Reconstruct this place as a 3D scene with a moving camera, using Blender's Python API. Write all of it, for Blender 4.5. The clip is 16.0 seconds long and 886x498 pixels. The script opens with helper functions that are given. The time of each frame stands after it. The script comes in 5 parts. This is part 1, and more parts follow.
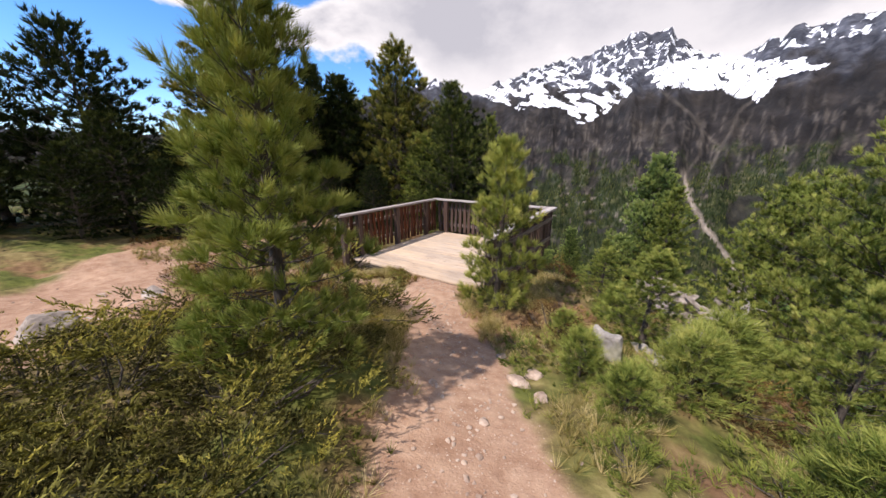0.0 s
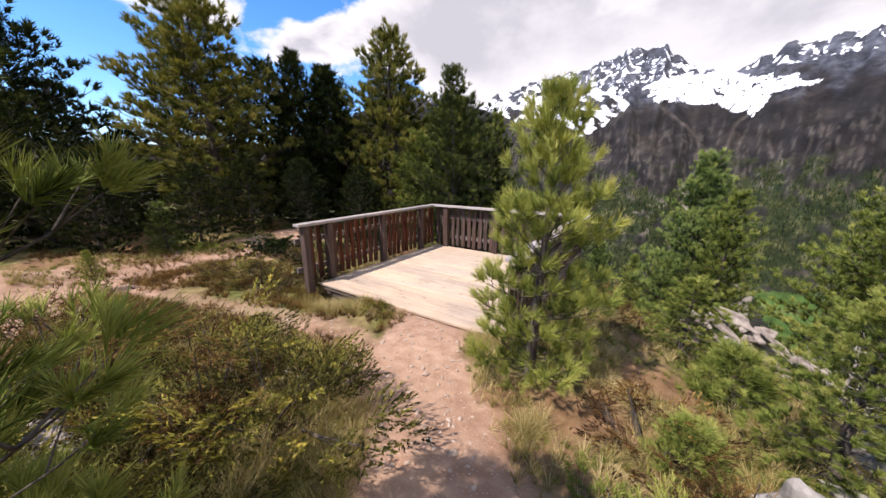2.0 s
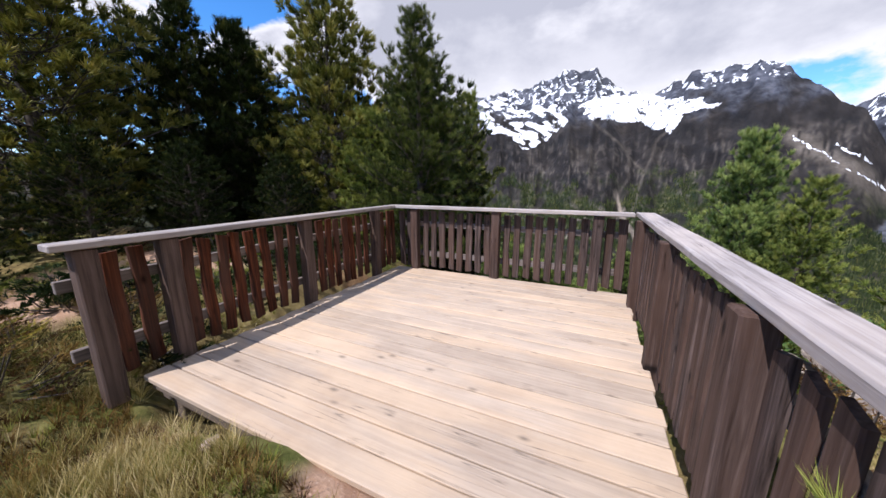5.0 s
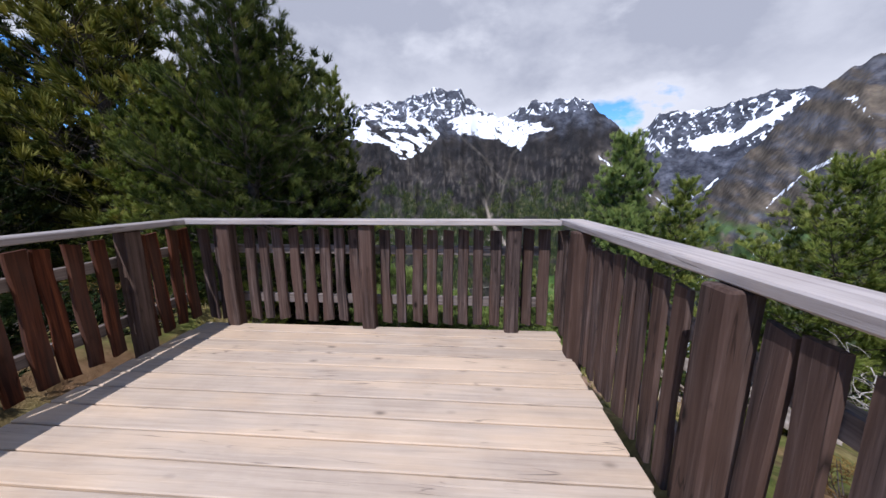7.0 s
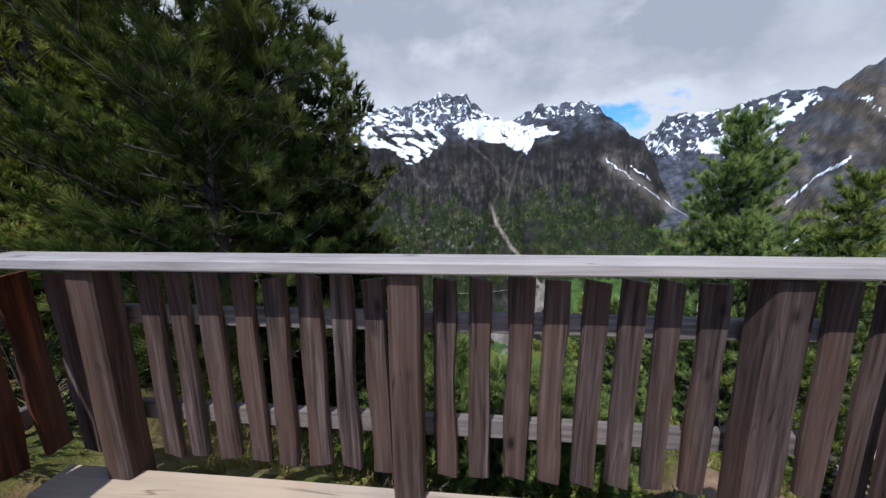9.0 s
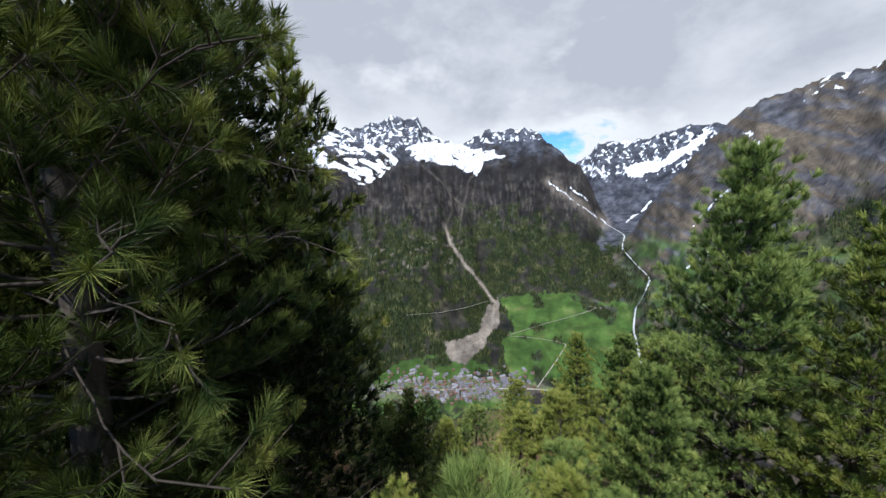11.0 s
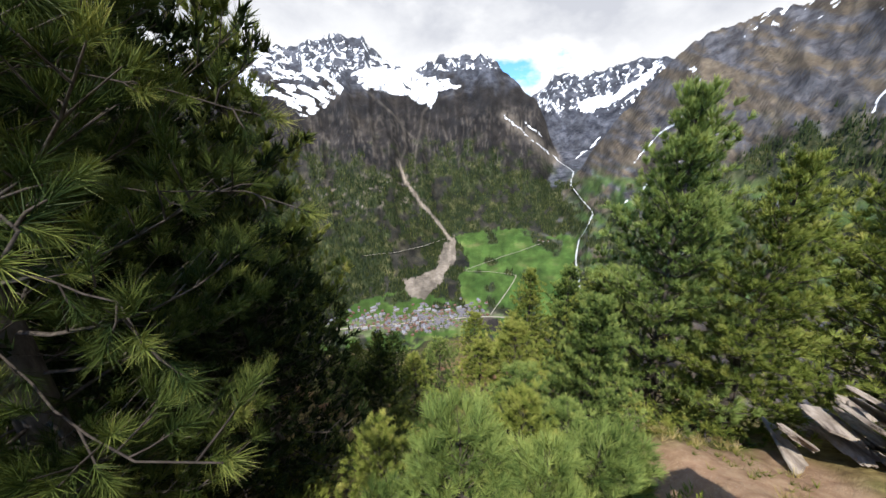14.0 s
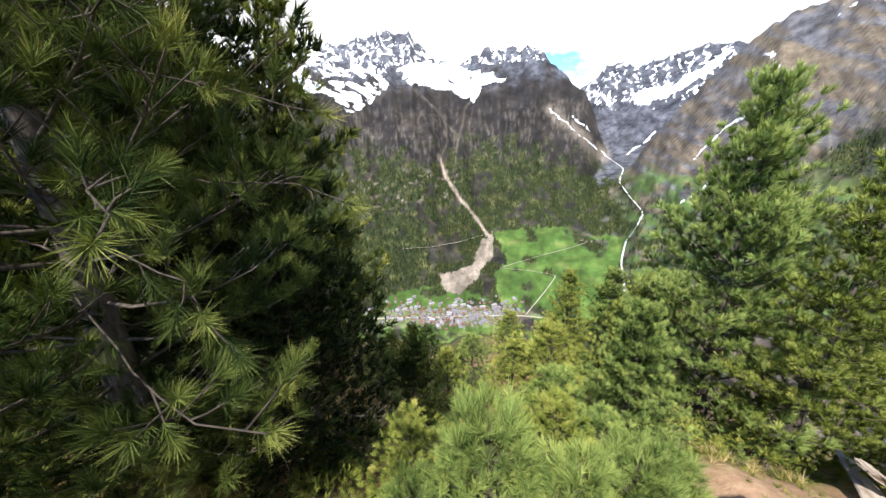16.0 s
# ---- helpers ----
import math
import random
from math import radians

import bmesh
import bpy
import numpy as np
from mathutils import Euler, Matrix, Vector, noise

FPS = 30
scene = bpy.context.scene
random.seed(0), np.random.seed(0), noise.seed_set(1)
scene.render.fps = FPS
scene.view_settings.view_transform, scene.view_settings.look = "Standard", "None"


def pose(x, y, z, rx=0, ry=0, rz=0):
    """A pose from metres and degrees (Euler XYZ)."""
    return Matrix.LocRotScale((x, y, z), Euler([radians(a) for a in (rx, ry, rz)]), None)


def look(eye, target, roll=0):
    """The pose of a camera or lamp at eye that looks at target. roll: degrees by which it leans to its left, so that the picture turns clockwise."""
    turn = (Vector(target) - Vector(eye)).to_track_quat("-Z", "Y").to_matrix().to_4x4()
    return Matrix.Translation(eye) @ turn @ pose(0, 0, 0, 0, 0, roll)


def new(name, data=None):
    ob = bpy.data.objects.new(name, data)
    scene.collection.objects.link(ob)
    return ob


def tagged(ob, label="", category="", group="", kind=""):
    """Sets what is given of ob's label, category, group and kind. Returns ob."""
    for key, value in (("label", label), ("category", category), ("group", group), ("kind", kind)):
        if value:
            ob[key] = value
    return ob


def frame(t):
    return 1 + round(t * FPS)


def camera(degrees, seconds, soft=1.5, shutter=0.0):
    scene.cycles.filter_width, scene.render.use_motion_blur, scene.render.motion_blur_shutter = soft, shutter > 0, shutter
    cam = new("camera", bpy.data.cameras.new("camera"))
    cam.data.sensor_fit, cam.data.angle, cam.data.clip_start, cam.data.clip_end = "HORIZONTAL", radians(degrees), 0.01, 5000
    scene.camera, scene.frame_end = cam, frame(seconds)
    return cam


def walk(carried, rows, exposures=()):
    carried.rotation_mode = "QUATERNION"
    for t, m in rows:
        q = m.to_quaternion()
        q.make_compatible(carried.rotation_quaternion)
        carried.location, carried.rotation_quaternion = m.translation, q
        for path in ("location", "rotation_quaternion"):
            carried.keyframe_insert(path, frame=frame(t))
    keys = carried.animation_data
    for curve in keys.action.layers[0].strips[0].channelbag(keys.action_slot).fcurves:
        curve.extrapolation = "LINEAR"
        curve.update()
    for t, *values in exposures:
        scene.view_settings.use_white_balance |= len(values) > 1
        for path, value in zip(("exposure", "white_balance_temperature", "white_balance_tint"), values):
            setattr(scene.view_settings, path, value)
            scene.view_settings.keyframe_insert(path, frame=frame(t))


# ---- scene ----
cam = camera(109.3, 16.0)
PATH = [
    (0, (5.673, -8.213, 2.245), (4.615, -6.607, 1.696), -0.1),
    (0.5, (5.408, -7.847, 2.156), (4.352, -6.235, 1.619), 0.1),
    (1, (5.154, -7.433, 2.091), (4.097, -5.815, 1.578), -0.0),
    (1.5, (4.935, -7.02, 2.006), (3.879, -5.393, 1.517), -0.1),
    (2, (4.646, -6.625, 1.901), (3.581, -5.003, 1.416), 0.2),
    (2.5, (4.389, -6.166, 1.764), (3.232, -4.6, 1.306), -0.0),
    (3, (3.94, -5.873, 1.674), (2.767, -4.321, 1.209), 1.9),
    (3.2, (3.797, -5.77, 1.658), (2.63, -4.213, 1.193), 1.4),
    (5.3, (2.905, -4.187, 1.381), (2.24, -2.34, 0.995), -0.4),
    (5.5, (2.866, -4.03, 1.36), (2.341, -2.135, 0.998), -0.7),
    (6, (2.797, -3.691, 1.372), (2.571, -1.733, 1.036), -0.9),
    (6.2, (2.777, -3.459, 1.339), (2.603, -1.497, 0.991), -0.8),
    (6.5, (2.757, -3.242, 1.337), (2.622, -1.278, 0.984), -0.8),
    (7, (2.644, -2.777, 1.31), (2.503, -0.815, 0.944), -0.2),
    (7.5, (2.482, -2.35, 1.335), (2.332, -0.39, 0.967), -0.1),
    (8, (2.312, -1.879, 1.328), (2.143, 0.079, 0.964), -0.3),
    (8.2, (2.272, -1.717, 1.322), (2.095, 0.243, 0.985), -0.6),
    (8.5, (2.142, -1.455, 1.318), (1.955, 0.504, 0.968), -0.3),
    (9, (1.986, -1.117, 1.29), (1.805, 0.845, 0.951), -0.6),
    (9.2, (1.909, -0.961, 1.297), (1.736, 1.002, 0.955), -0.2),
    (11.3, (1.5, -0.1, 1.55), (1.693, 1.879, 1.338), -1.1),
    (11.5, (1.49, -0.09, 1.56), (1.753, 1.879, 1.334), -1.0),
    (12, (1.47, -0.075, 1.57), (1.975, 1.837, 1.274), -0.8),
    (12.5, (1.46, -0.07, 1.58), (2.08, 1.798, 1.219), -0.7),
    (13, (1.45, -0.07, 1.58), (2.032, 1.797, 1.161), -1.2),
    (13.5, (1.45, -0.07, 1.58), (1.932, 1.809, 1.091), -1.2),
    (14, (1.45, -0.07, 1.58), (1.811, 1.803, 0.979), -1.0),
    (14.5, (1.45, -0.07, 1.58), (1.705, 1.79, 0.889), -1.0),
    (15, (1.45, -0.07, 1.58), (1.652, 1.779, 0.846), -0.7),
    (15.5, (1.45, -0.07, 1.58), (1.617, 1.786, 0.854), -0.8),
    (16, (1.45, -0.07, 1.58), (1.576, 1.826, 0.955), -0.9),
]
walk(cam, [(t, look(eye, target, roll)) for t, eye, target, roll in PATH],
     exposures=[(0, 0.25, 6750, 18), (2, 0.42, 6700, 19), (3, 0.45, 6650, 18), (5.3, 0.18, 6100, 17), (7.5, -0.12, 5850, 15), (9.0, -0.18, 5750, 10), (11.3, 0.17, 6150, 9), (13.5, 0.35, 6500, 9), (14.5, 0.64, 6600, 10), (16, 1.12, 6750, 10)])

# ---- light ----
SUN_TO = Vector((-0.28, -0.64, 1.0)).normalized()
sun = new("sun", bpy.data.lights.new("sun", "SUN"))
sun.data.energy, sun.data.angle, sun.data.color = 5.0, radians(0.6), (1.0, 0.95, 0.88)
sun.matrix_world = look(SUN_TO * 50, (0, 0, 0))

world = bpy.data.worlds.new("sky")
scene.world = world
world.use_nodes = True
wt = world.node_tree
wt.nodes.clear()


def wnode(kind, **values):
    n = wt.nodes.new(kind)
    for key, value in values.items():
        n.inputs[key].default_value = value
    return n


sky = wt.nodes.new("ShaderNodeTexSky")
sky.sky_type, sky.sun_disc = "NISHITA", False
sky.sun_elevation = math.asin(SUN_TO.z)
sky.sun_rotation = math.atan2(SUN_TO.x, SUN_TO.y)
sky.altitude, sky.air_density, sky.dust_density, sky.ozone_density = 2000, 1.0, 0.3, 2.0
coord = wt.nodes.new("ShaderNodeTexCoord")


def wmath(how, *values):
    m = wt.nodes.new("ShaderNodeMath")
    m.operation = how
    for k, v in enumerate(values):
        if isinstance(v, (int, float)):
            m.inputs[k].default_value = v
        else:
            wt.links.new(v, m.inputs[k])
    return m.outputs["Value"]


def wrange(value, a, b, c, d):
    m = wnode("ShaderNodeMapRange", **{"From Min": a, "From Max": b, "To Min": c, "To Max": d})
    m.interpolation_type = "SMOOTHSTEP"
    wt.links.new(value, m.inputs["Value"])
    return m.outputs["Result"]


def wcloud(shift, scale, detail, rough):
    """Cloud noise over the directions of the sky, flattened a little."""
    m = wt.nodes.new("ShaderNodeMapping")
    m.inputs["Scale"].default_value = (1.0, 1.0, 1.7)
    m.inputs["Location"].default_value = shift
    wt.links.new(coord.outputs["Generated"], m.inputs["Vector"])
    n = wnode("ShaderNodeTexNoise", Scale=scale, Detail=detail, Roughness=rough, Distortion=0.1)
    wt.links.new(m.outputs["Vector"], n.inputs["Vector"])
    return n.outputs["Fac"]


axes = wt.nodes.new("ShaderNodeSeparateXYZ")
wt.links.new(coord.outputs["Generated"], axes.inputs["Vector"])
# the cloud bank thins out towards the west, where blue shows, and breaks up low over the ridges
west = wt.nodes.new("ShaderNodeVectorMath")
west.operation = "DOT_PRODUCT"
west.inputs[1].default_value = (0.80, 0.60, 0.0)
wt.links.new(coord.outputs["Generated"], west.inputs[0])
puffs = wcloud((0.35, 0.1, 0.2), 3.4, 8.0, 0.52)
cover = wmath("ADD", puffs, wrange(west.outputs["Value"], -0.36, 0.12, 0.02, 0.33))
cover = wmath("SUBTRACT", cover, wrange(axes.outputs["Z"], 0.20, 0.32, 0.20, 0.0))
# and overhead it opens to the blue
cover = wmath("SUBTRACT", cover, wrange(axes.outputs["Z"], 0.60, 0.85, 0.0, 0.22))
edge = wt.nodes.new("ShaderNodeValToRGB")
edge.color_ramp.elements[0].position, edge.color_ramp.elements[1].position = 0.545, 0.60
wt.links.new(cover, edge.inputs["Fac"])
# thick cloud is grey below, its low and thin parts are bright
thick = wmath("MULTIPLY", wrange(cover, 0.57, 0.74, 0.0, 1.0), wrange(axes.outputs["Z"], 0.16, 0.33, 0.15, 1.0))
billow = wrange(wcloud((1.7, 0.4, 0.9), 2.6, 8.0, 0.58), 0.30, 0.66, 0.0, 1.0)
tone = wt.nodes.new("ShaderNodeValToRGB")
tone.color_ramp.elements[0].position, tone.color_ramp.elements[0].color = 0.0, (11.6, 11.7, 11.9, 1)
tone.color_ramp.elements[1].position, tone.color_ramp.elements[1].color = 0.9, (6.6, 6.85, 7.6, 1)
wt.links.new(wmath("MULTIPLY", thick, wmath("MULTIPLY_ADD", billow, 0.80, 0.40)), tone.inputs["Fac"])
blend = wt.nodes.new("ShaderNodeMix")
blend.data_type = "RGBA"
wt.links.new(edge.outputs["Color"], blend.inputs["Factor"])
deep = wnode("ShaderNodeHueSaturation", Saturation=1.3, Value=3.0)
wt.links.new(sky.outputs["Color"], deep.inputs["Color"])
wt.links.new(deep.outputs["Color"], blend.inputs["A"])
wt.links.new(tone.outputs["Color"], blend.inputs["B"])
glow = wnode("ShaderNodeBackground", Strength=0.075)
wt.links.new(blend.outputs["Result"], glow.inputs["Color"])
wout = wt.nodes.new("ShaderNodeOutputWorld")
wt.links.new(glow.outputs["Background"], wout.inputs["Surface"])

# ---- materials ----


class Shader:
    """A small builder for node materials."""

    def __init__(self, name, rough=0.8):
        self.mat = bpy.data.materials.new(name)
        self.mat.use_nodes = True
        self.tree = self.mat.node_tree
        self.bsdf = self.tree.nodes["Principled BSDF"]
        self.bsdf.inputs["Roughness"].default_value = rough
        self.bsdf.inputs["Specular IOR Level"].default_value = 0.14

    def node(self, kind, **values):
        n = self.tree.nodes.new(kind)
        for key, value in values.items():
            n.inputs[key].default_value = value
        return n

    def link(self, a, b):
        self.tree.links.new(a, b)

    def coords(self, scale=(1, 1, 1), shift=None):
        c = self.node("ShaderNodeTexCoord")
        m = self.node("ShaderNodeMapping", Scale=scale)
        self.link(c.outputs["Object"], m.inputs["Vector"])
        if shift is not None:
            self.link(shift, m.inputs["Location"])
        return m.outputs["Vector"]

    def noise(self, scale, detail=4.0, rough=0.55, vec=None, distort=0.0):
        n = self.node("ShaderNodeTexNoise", Scale=scale, Detail=detail, Roughness=rough, Distortion=distort)
        self.link(vec if vec is not None else self.coords(), n.inputs["Vector"])
        return n.outputs["Fac"]

    def ramp(self, fac, *stops):
        r = self.node("ShaderNodeValToRGB")
        els = r.color_ramp.elements
        while len(els) < len(stops):
            els.new(0.5)
        for e, (p, c) in zip(els, stops):
            e.position = p
            e.color = (*c, 1) if not isinstance(c, float) else (c, c, c, 1)
        self.link(fac, r.inputs["Fac"])
        return r.outputs["Color"]

    def mix(self, fac, a, b, how="MIX"):
        m = self.node("ShaderNodeMix")
        m.data_type, m.blend_type = "RGBA", how
        for key, v in (("Factor", fac), ("A", a), ("B", b)):
            if isinstance(v, (int, float)):
                m.inputs[key].default_value = v
            elif isinstance(v, tuple):
                m.inputs[key].default_value = (*v, 1)
            else:
                self.link(v, m.inputs[key])
        return m.outputs["Result"]

    def math(self, how, a, b):
        m = self.node("ShaderNodeMath")
        m.operation = how
        for k, v in enumerate((a, b)):
            if isinstance(v, (int, float)):
                m.inputs[k].default_value = v
            else:
                self.link(v, m.inputs[k])
        return m.outputs["Value"]

    def attr(self, name):
        a = self.node("ShaderNodeAttribute")
        a.attribute_name = name
        return a.outputs["Fac"]

    def rand(self):
        return self.node("ShaderNodeObjectInfo").outputs["Random"]

    def island(self):
        return self.node("ShaderNodeNewGeometry").outputs["Random Per Island"]

    def done(self, color, bump=None, strength=0.3, distance=0.01):
        self.link(color, self.bsdf.inputs["Base Color"])
        if bump is not None:
            b = self.node("ShaderNodeBump", Strength=strength, Distance=distance)
            self.link(bump, b.inputs["Height"])
            self.link(b.outputs["Normal"], self.bsdf.inputs["Normal"])
        return self.mat


def wood(name, stops, along, warm=None, rough=0.75, knot=0.55):
    """Weathered wood with grain along an axis, darker knots, and a tint of its own for each board."""
    s = Shader(name, rough)
    rnd = s.rand()
    shift = s.node("ShaderNodeCombineXYZ")
    big = s.math("MULTIPLY", rnd, 37.0)
    for k in range(3):
        s.link(big, shift.inputs[k])
    thin = [26.0, 26.0, 26.0]
    thin[along] = 1.1
    grain = s.noise(1.6, 7.0, 0.62, s.coords(tuple(thin), shift.outputs["Vector"]), 0.4)
    wide = [5.0, 5.0, 5.0]
    wide[along] = 0.9
    patch = s.noise(1.0, 3.0, 0.5, s.coords(tuple(wide), shift.outputs["Vector"]))
    spot = [9.0, 9.0, 9.0]
    spot[along] = 4.5
    spot[1 if along == 2 else 2] = 0.4
    v = s.node("ShaderNodeTexVoronoi", Scale=0.62)
    s.link(s.coords(tuple(spot), shift.outputs["Vector"]), v.inputs["Vector"])
    knots = s.ramp(v.outputs["Distance"], (0.045, 1.0), (0.10, 0.35), (0.15, 0.0))
    col = s.ramp(grain, *stops)
    if warm:
        col = s.mix(s.ramp(patch, (0.42, 0.0), (0.60, 1.0)), col, s.mix(0.6, col, warm))
    col = s.mix(s.math("MULTIPLY", rnd, 0.42), col, s.mix(1.0, col, (0.62, 0.60, 0.58), "MULTIPLY"))
    col = s.mix(s.ramp(patch, (0.35, 0.35), (0.65, 0.0)), col, s.mix(1.0, col, (0.6, 0.58, 0.56), "MULTIPLY"))
    dark = tuple(c * 0.35 for c in stops[0][1])
    col = s.mix(s.math("MULTIPLY", knots, knot), col, dark)
    # drying cracks: thin dark lines along the grain, in places
    split = [16.0, 16.0, 16.0]
    split[along] = 0.8
    line = s.ramp(s.noise(1.0, 2.0, 0.4, s.coords(tuple(split), shift.outputs["Vector"]), 0.6), (0.487, 0.0), (0.5, 1.0), (0.513, 0.0))
    where = s.ramp(s.noise(3.1, 3.0, 0.5, s.coords((1, 1, 1), shift.outputs["Vector"])), (0.50, 0.0), (0.62, 0.8))
    cracks = s.math("MULTIPLY", line, where)
    col = s.mix(cracks, col, dark)
    # bleached and stained drifts over the whole surface
    drift = s.noise(2.3, 5.0, 0.6, s.coords((1, 1, 1), shift.outputs["Vector"]))
    col = s.mix(1.0, col, s.ramp(drift, (0.34, (0.90, 0.885, 0.88)), (0.52, (1.0, 1.0, 1.0)), (0.68, (1.06, 1.055, 1.05))), "MULTIPLY")
    return s.done(col, s.math("SUBTRACT", grain, s.math("MULTIPLY", cracks, 0.6)), 0.55, 0.005)


DECK_WOOD = wood("deck_wood", [(0.25, (0.45, 0.360, 0.280)), (0.70, (0.62, 0.510, 0.400))], 0, (0.62, 0.46, 0.31), 0.7, 0.75)
GREY_WOOD = wood("grey_wood", [(0.34, (0.024, 0.017, 0.015)), (0.53, (0.094, 0.068, 0.060)), (0.74, (0.215, 0.164, 0.148))], 2, (0.105, 0.060, 0.043), knot=0.9)
RED_WOOD = wood("red_wood", [(0.34, (0.028, 0.011, 0.008)), (0.54, (0.120, 0.038, 0.018)), (0.72, (0.26, 0.085, 0.035))], 2, (0.10, 0.060, 0.046), knot=0.85)
CAP_X = wood("cap_wood_x", [(0.30, (0.23, 0.205, 0.200)), (0.52, (0.42, 0.385, 0.375)), (0.72, (0.58, 0.54, 0.525))], 0, (0.46, 0.40, 0.36), 0.7, 0.75)
RAIL_X = wood("rail_wood_x", [(0.3, (0.11, 0.09, 0.08)), (0.7, (0.29, 0.245, 0.22))], 0)
BEAM = wood("beam_wood", [(0.3, (0.10, 0.08, 0.065)), (0.7, (0.24, 0.19, 0.15))], 0)


def bark(name, a, b):
    s = Shader(name, 0.9)
    n = s.noise(9.0, 6.0, 0.65, s.coords((3, 3, 1)))
    return s.done(s.ramp(n, (0.3, a), (0.7, b)), n, 0.7, 0.01)


BARK = bark("bark", (0.036, 0.030, 0.026), (0.135, 0.115, 0.098))
TWIG = bark("twig_bark", (0.022, 0.018, 0.015), (0.075, 0.062, 0.052))
DEAD = bark("dead_wood", (0.28, 0.25, 0.22), (0.55, 0.52, 0.48))


def foliage(name, *stops, gloss=0.45, scale=1.6):
    """Leaves: tone of each tuft, wide drifts over the crown, and each needle by chance."""
    s = Shader(name, gloss)
    s.bsdf.inputs["Specular IOR Level"].default_value = 0.04
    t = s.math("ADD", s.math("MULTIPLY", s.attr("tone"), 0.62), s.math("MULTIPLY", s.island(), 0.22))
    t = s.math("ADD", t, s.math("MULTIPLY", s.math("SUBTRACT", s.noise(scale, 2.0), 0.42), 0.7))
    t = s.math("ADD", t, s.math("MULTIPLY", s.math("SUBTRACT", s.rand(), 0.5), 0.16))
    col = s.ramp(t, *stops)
    s.link(col, s.bsdf.inputs["Base Color"])
    thin = s.node("ShaderNodeBsdfTranslucent")
    s.link(s.mix(1.0, col, (1.1, 1.15, 0.6), "MULTIPLY"), thin.inputs["Color"])
    m = s.node("ShaderNodeMixShader", Fac=0.14)
    s.link(s.bsdf.outputs["BSDF"], m.inputs[1])
    s.link(thin.outputs["BSDF"], m.inputs[2])
    s.link(m.outputs["Shader"], s.tree.nodes["Material Output"].inputs["Surface"])
    return s.mat


PINE = foliage("pine_needles", (0.05, (0.026, 0.040, 0.010)), (0.30, (0.135, 0.180, 0.036)), (0.62, (0.285, 0.315, 0.078)), (1.0, (0.50, 0.45, 0.14)))
PINE_LIGHT = foliage("pine_needles_light", (0.05, (0.045, 0.062, 0.015)), (0.28, (0.205, 0.245, 0.052)), (0.60, (0.42, 0.43, 0.105)), (1.0, (0.60, 0.52, 0.17)))
# darkened copy of the pine needles: forest shade put into the colour
PINE_FOREST_SHADE = foliage("pine_needles_forest_shade", (0.05, (0.008, 0.014, 0.006)), (0.5, (0.026, 0.040, 0.014)), (0.85, (0.100, 0.112, 0.030)), (1.0, (0.20, 0.19, 0.05)))
PINE_MID = foliage("pine_needles_mid", (0.05, (0.014, 0.021, 0.008)), (0.36, (0.110, 0.128, 0.032)), (0.64, (0.29, 0.275, 0.070)), (1.0, (0.38, 0.31, 0.09)))
# needle stops darkened: shade over the corner pine put into the colour
PINE_SHADE = foliage("pine_needles_deep_shade", (0.05, (0.010, 0.020, 0.007)), (0.34, (0.024, 0.040, 0.012)), (0.62, (0.085, 0.112, 0.028)), (0.85, (0.21, 0.23, 0.06)), (1.0, (0.32, 0.30, 0.09)), gloss=0.38)
PINE_GREEN = foliage("pine_needles_green", (0.05, (0.012, 0.024, 0.010)), (0.28, (0.075, 0.122, 0.034)), (0.60, (0.235, 0.310, 0.090)), (1.0, (0.46, 0.48, 0.15)))
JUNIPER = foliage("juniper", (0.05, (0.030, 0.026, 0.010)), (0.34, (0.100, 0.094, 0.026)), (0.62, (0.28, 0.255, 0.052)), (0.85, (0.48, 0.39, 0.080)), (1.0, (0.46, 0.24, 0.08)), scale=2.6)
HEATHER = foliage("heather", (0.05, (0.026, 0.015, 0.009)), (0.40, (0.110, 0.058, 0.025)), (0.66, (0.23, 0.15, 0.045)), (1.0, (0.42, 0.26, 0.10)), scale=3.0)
GRASS = foliage("grass", (0.05, (0.17, 0.15, 0.045)), (0.4, (0.36, 0.29, 0.11)), (0.7, (0.58, 0.47, 0.24)), (1.0, (0.70, 0.59, 0.36)), scale=1.2, gloss=0.6)
HERB = foliage("low_herbs", (0.05, (0.06, 0.085, 0.018)), (0.5, (0.19, 0.215, 0.045)), (1.0, (0.38, 0.35, 0.10)), scale=1.4, gloss=0.6)
FAR_TREES = foliage("far_forest", (0.0, (0.012, 0.020, 0.010)), (0.5, (0.040, 0.056, 0.022)), (1.0, (0.15, 0.150, 0.050)), scale=0.004, gloss=0.8)


def stone(name, a, b, moss=0.0):
    s = Shader(name, 0.85)
    n = s.noise(4.0, 8.0, 0.62)
    fine = s.noise(28.0, 5.0, 0.6)
    col = s.ramp(n, (0.32, a), (0.68, b))
    col = s.mix(s.ramp(fine, (0.35, 0.45), (0.6, 0.0)), col, s.mix(1.0, col, (0.55, 0.53, 0.5), "MULTIPLY"))
    if moss:
        col = s.mix(s.ramp(s.noise(2.2, 5.0), (0.52, 0.0), (0.62, moss)), col, (0.16, 0.17, 0.06))
    both = s.math("ADD", n, s.math("MULTIPLY", fine, 0.4))
    return s.done(col, both, 0.6, 0.02)


ROCK = stone("grey_rock", (0.17, 0.155, 0.14), (0.47, 0.44, 0.40), 0.45)
SLAB = stone("slab_rock", (0.20, 0.165, 0.14), (0.46, 0.40, 0.34))
LAYERED = stone("layered_rock", (0.11, 0.085, 0.07), (0.48, 0.42, 0.36))
PEBBLE = stone("path_stone", (0.30, 0.215, 0.165), (0.55, 0.44, 0.35))


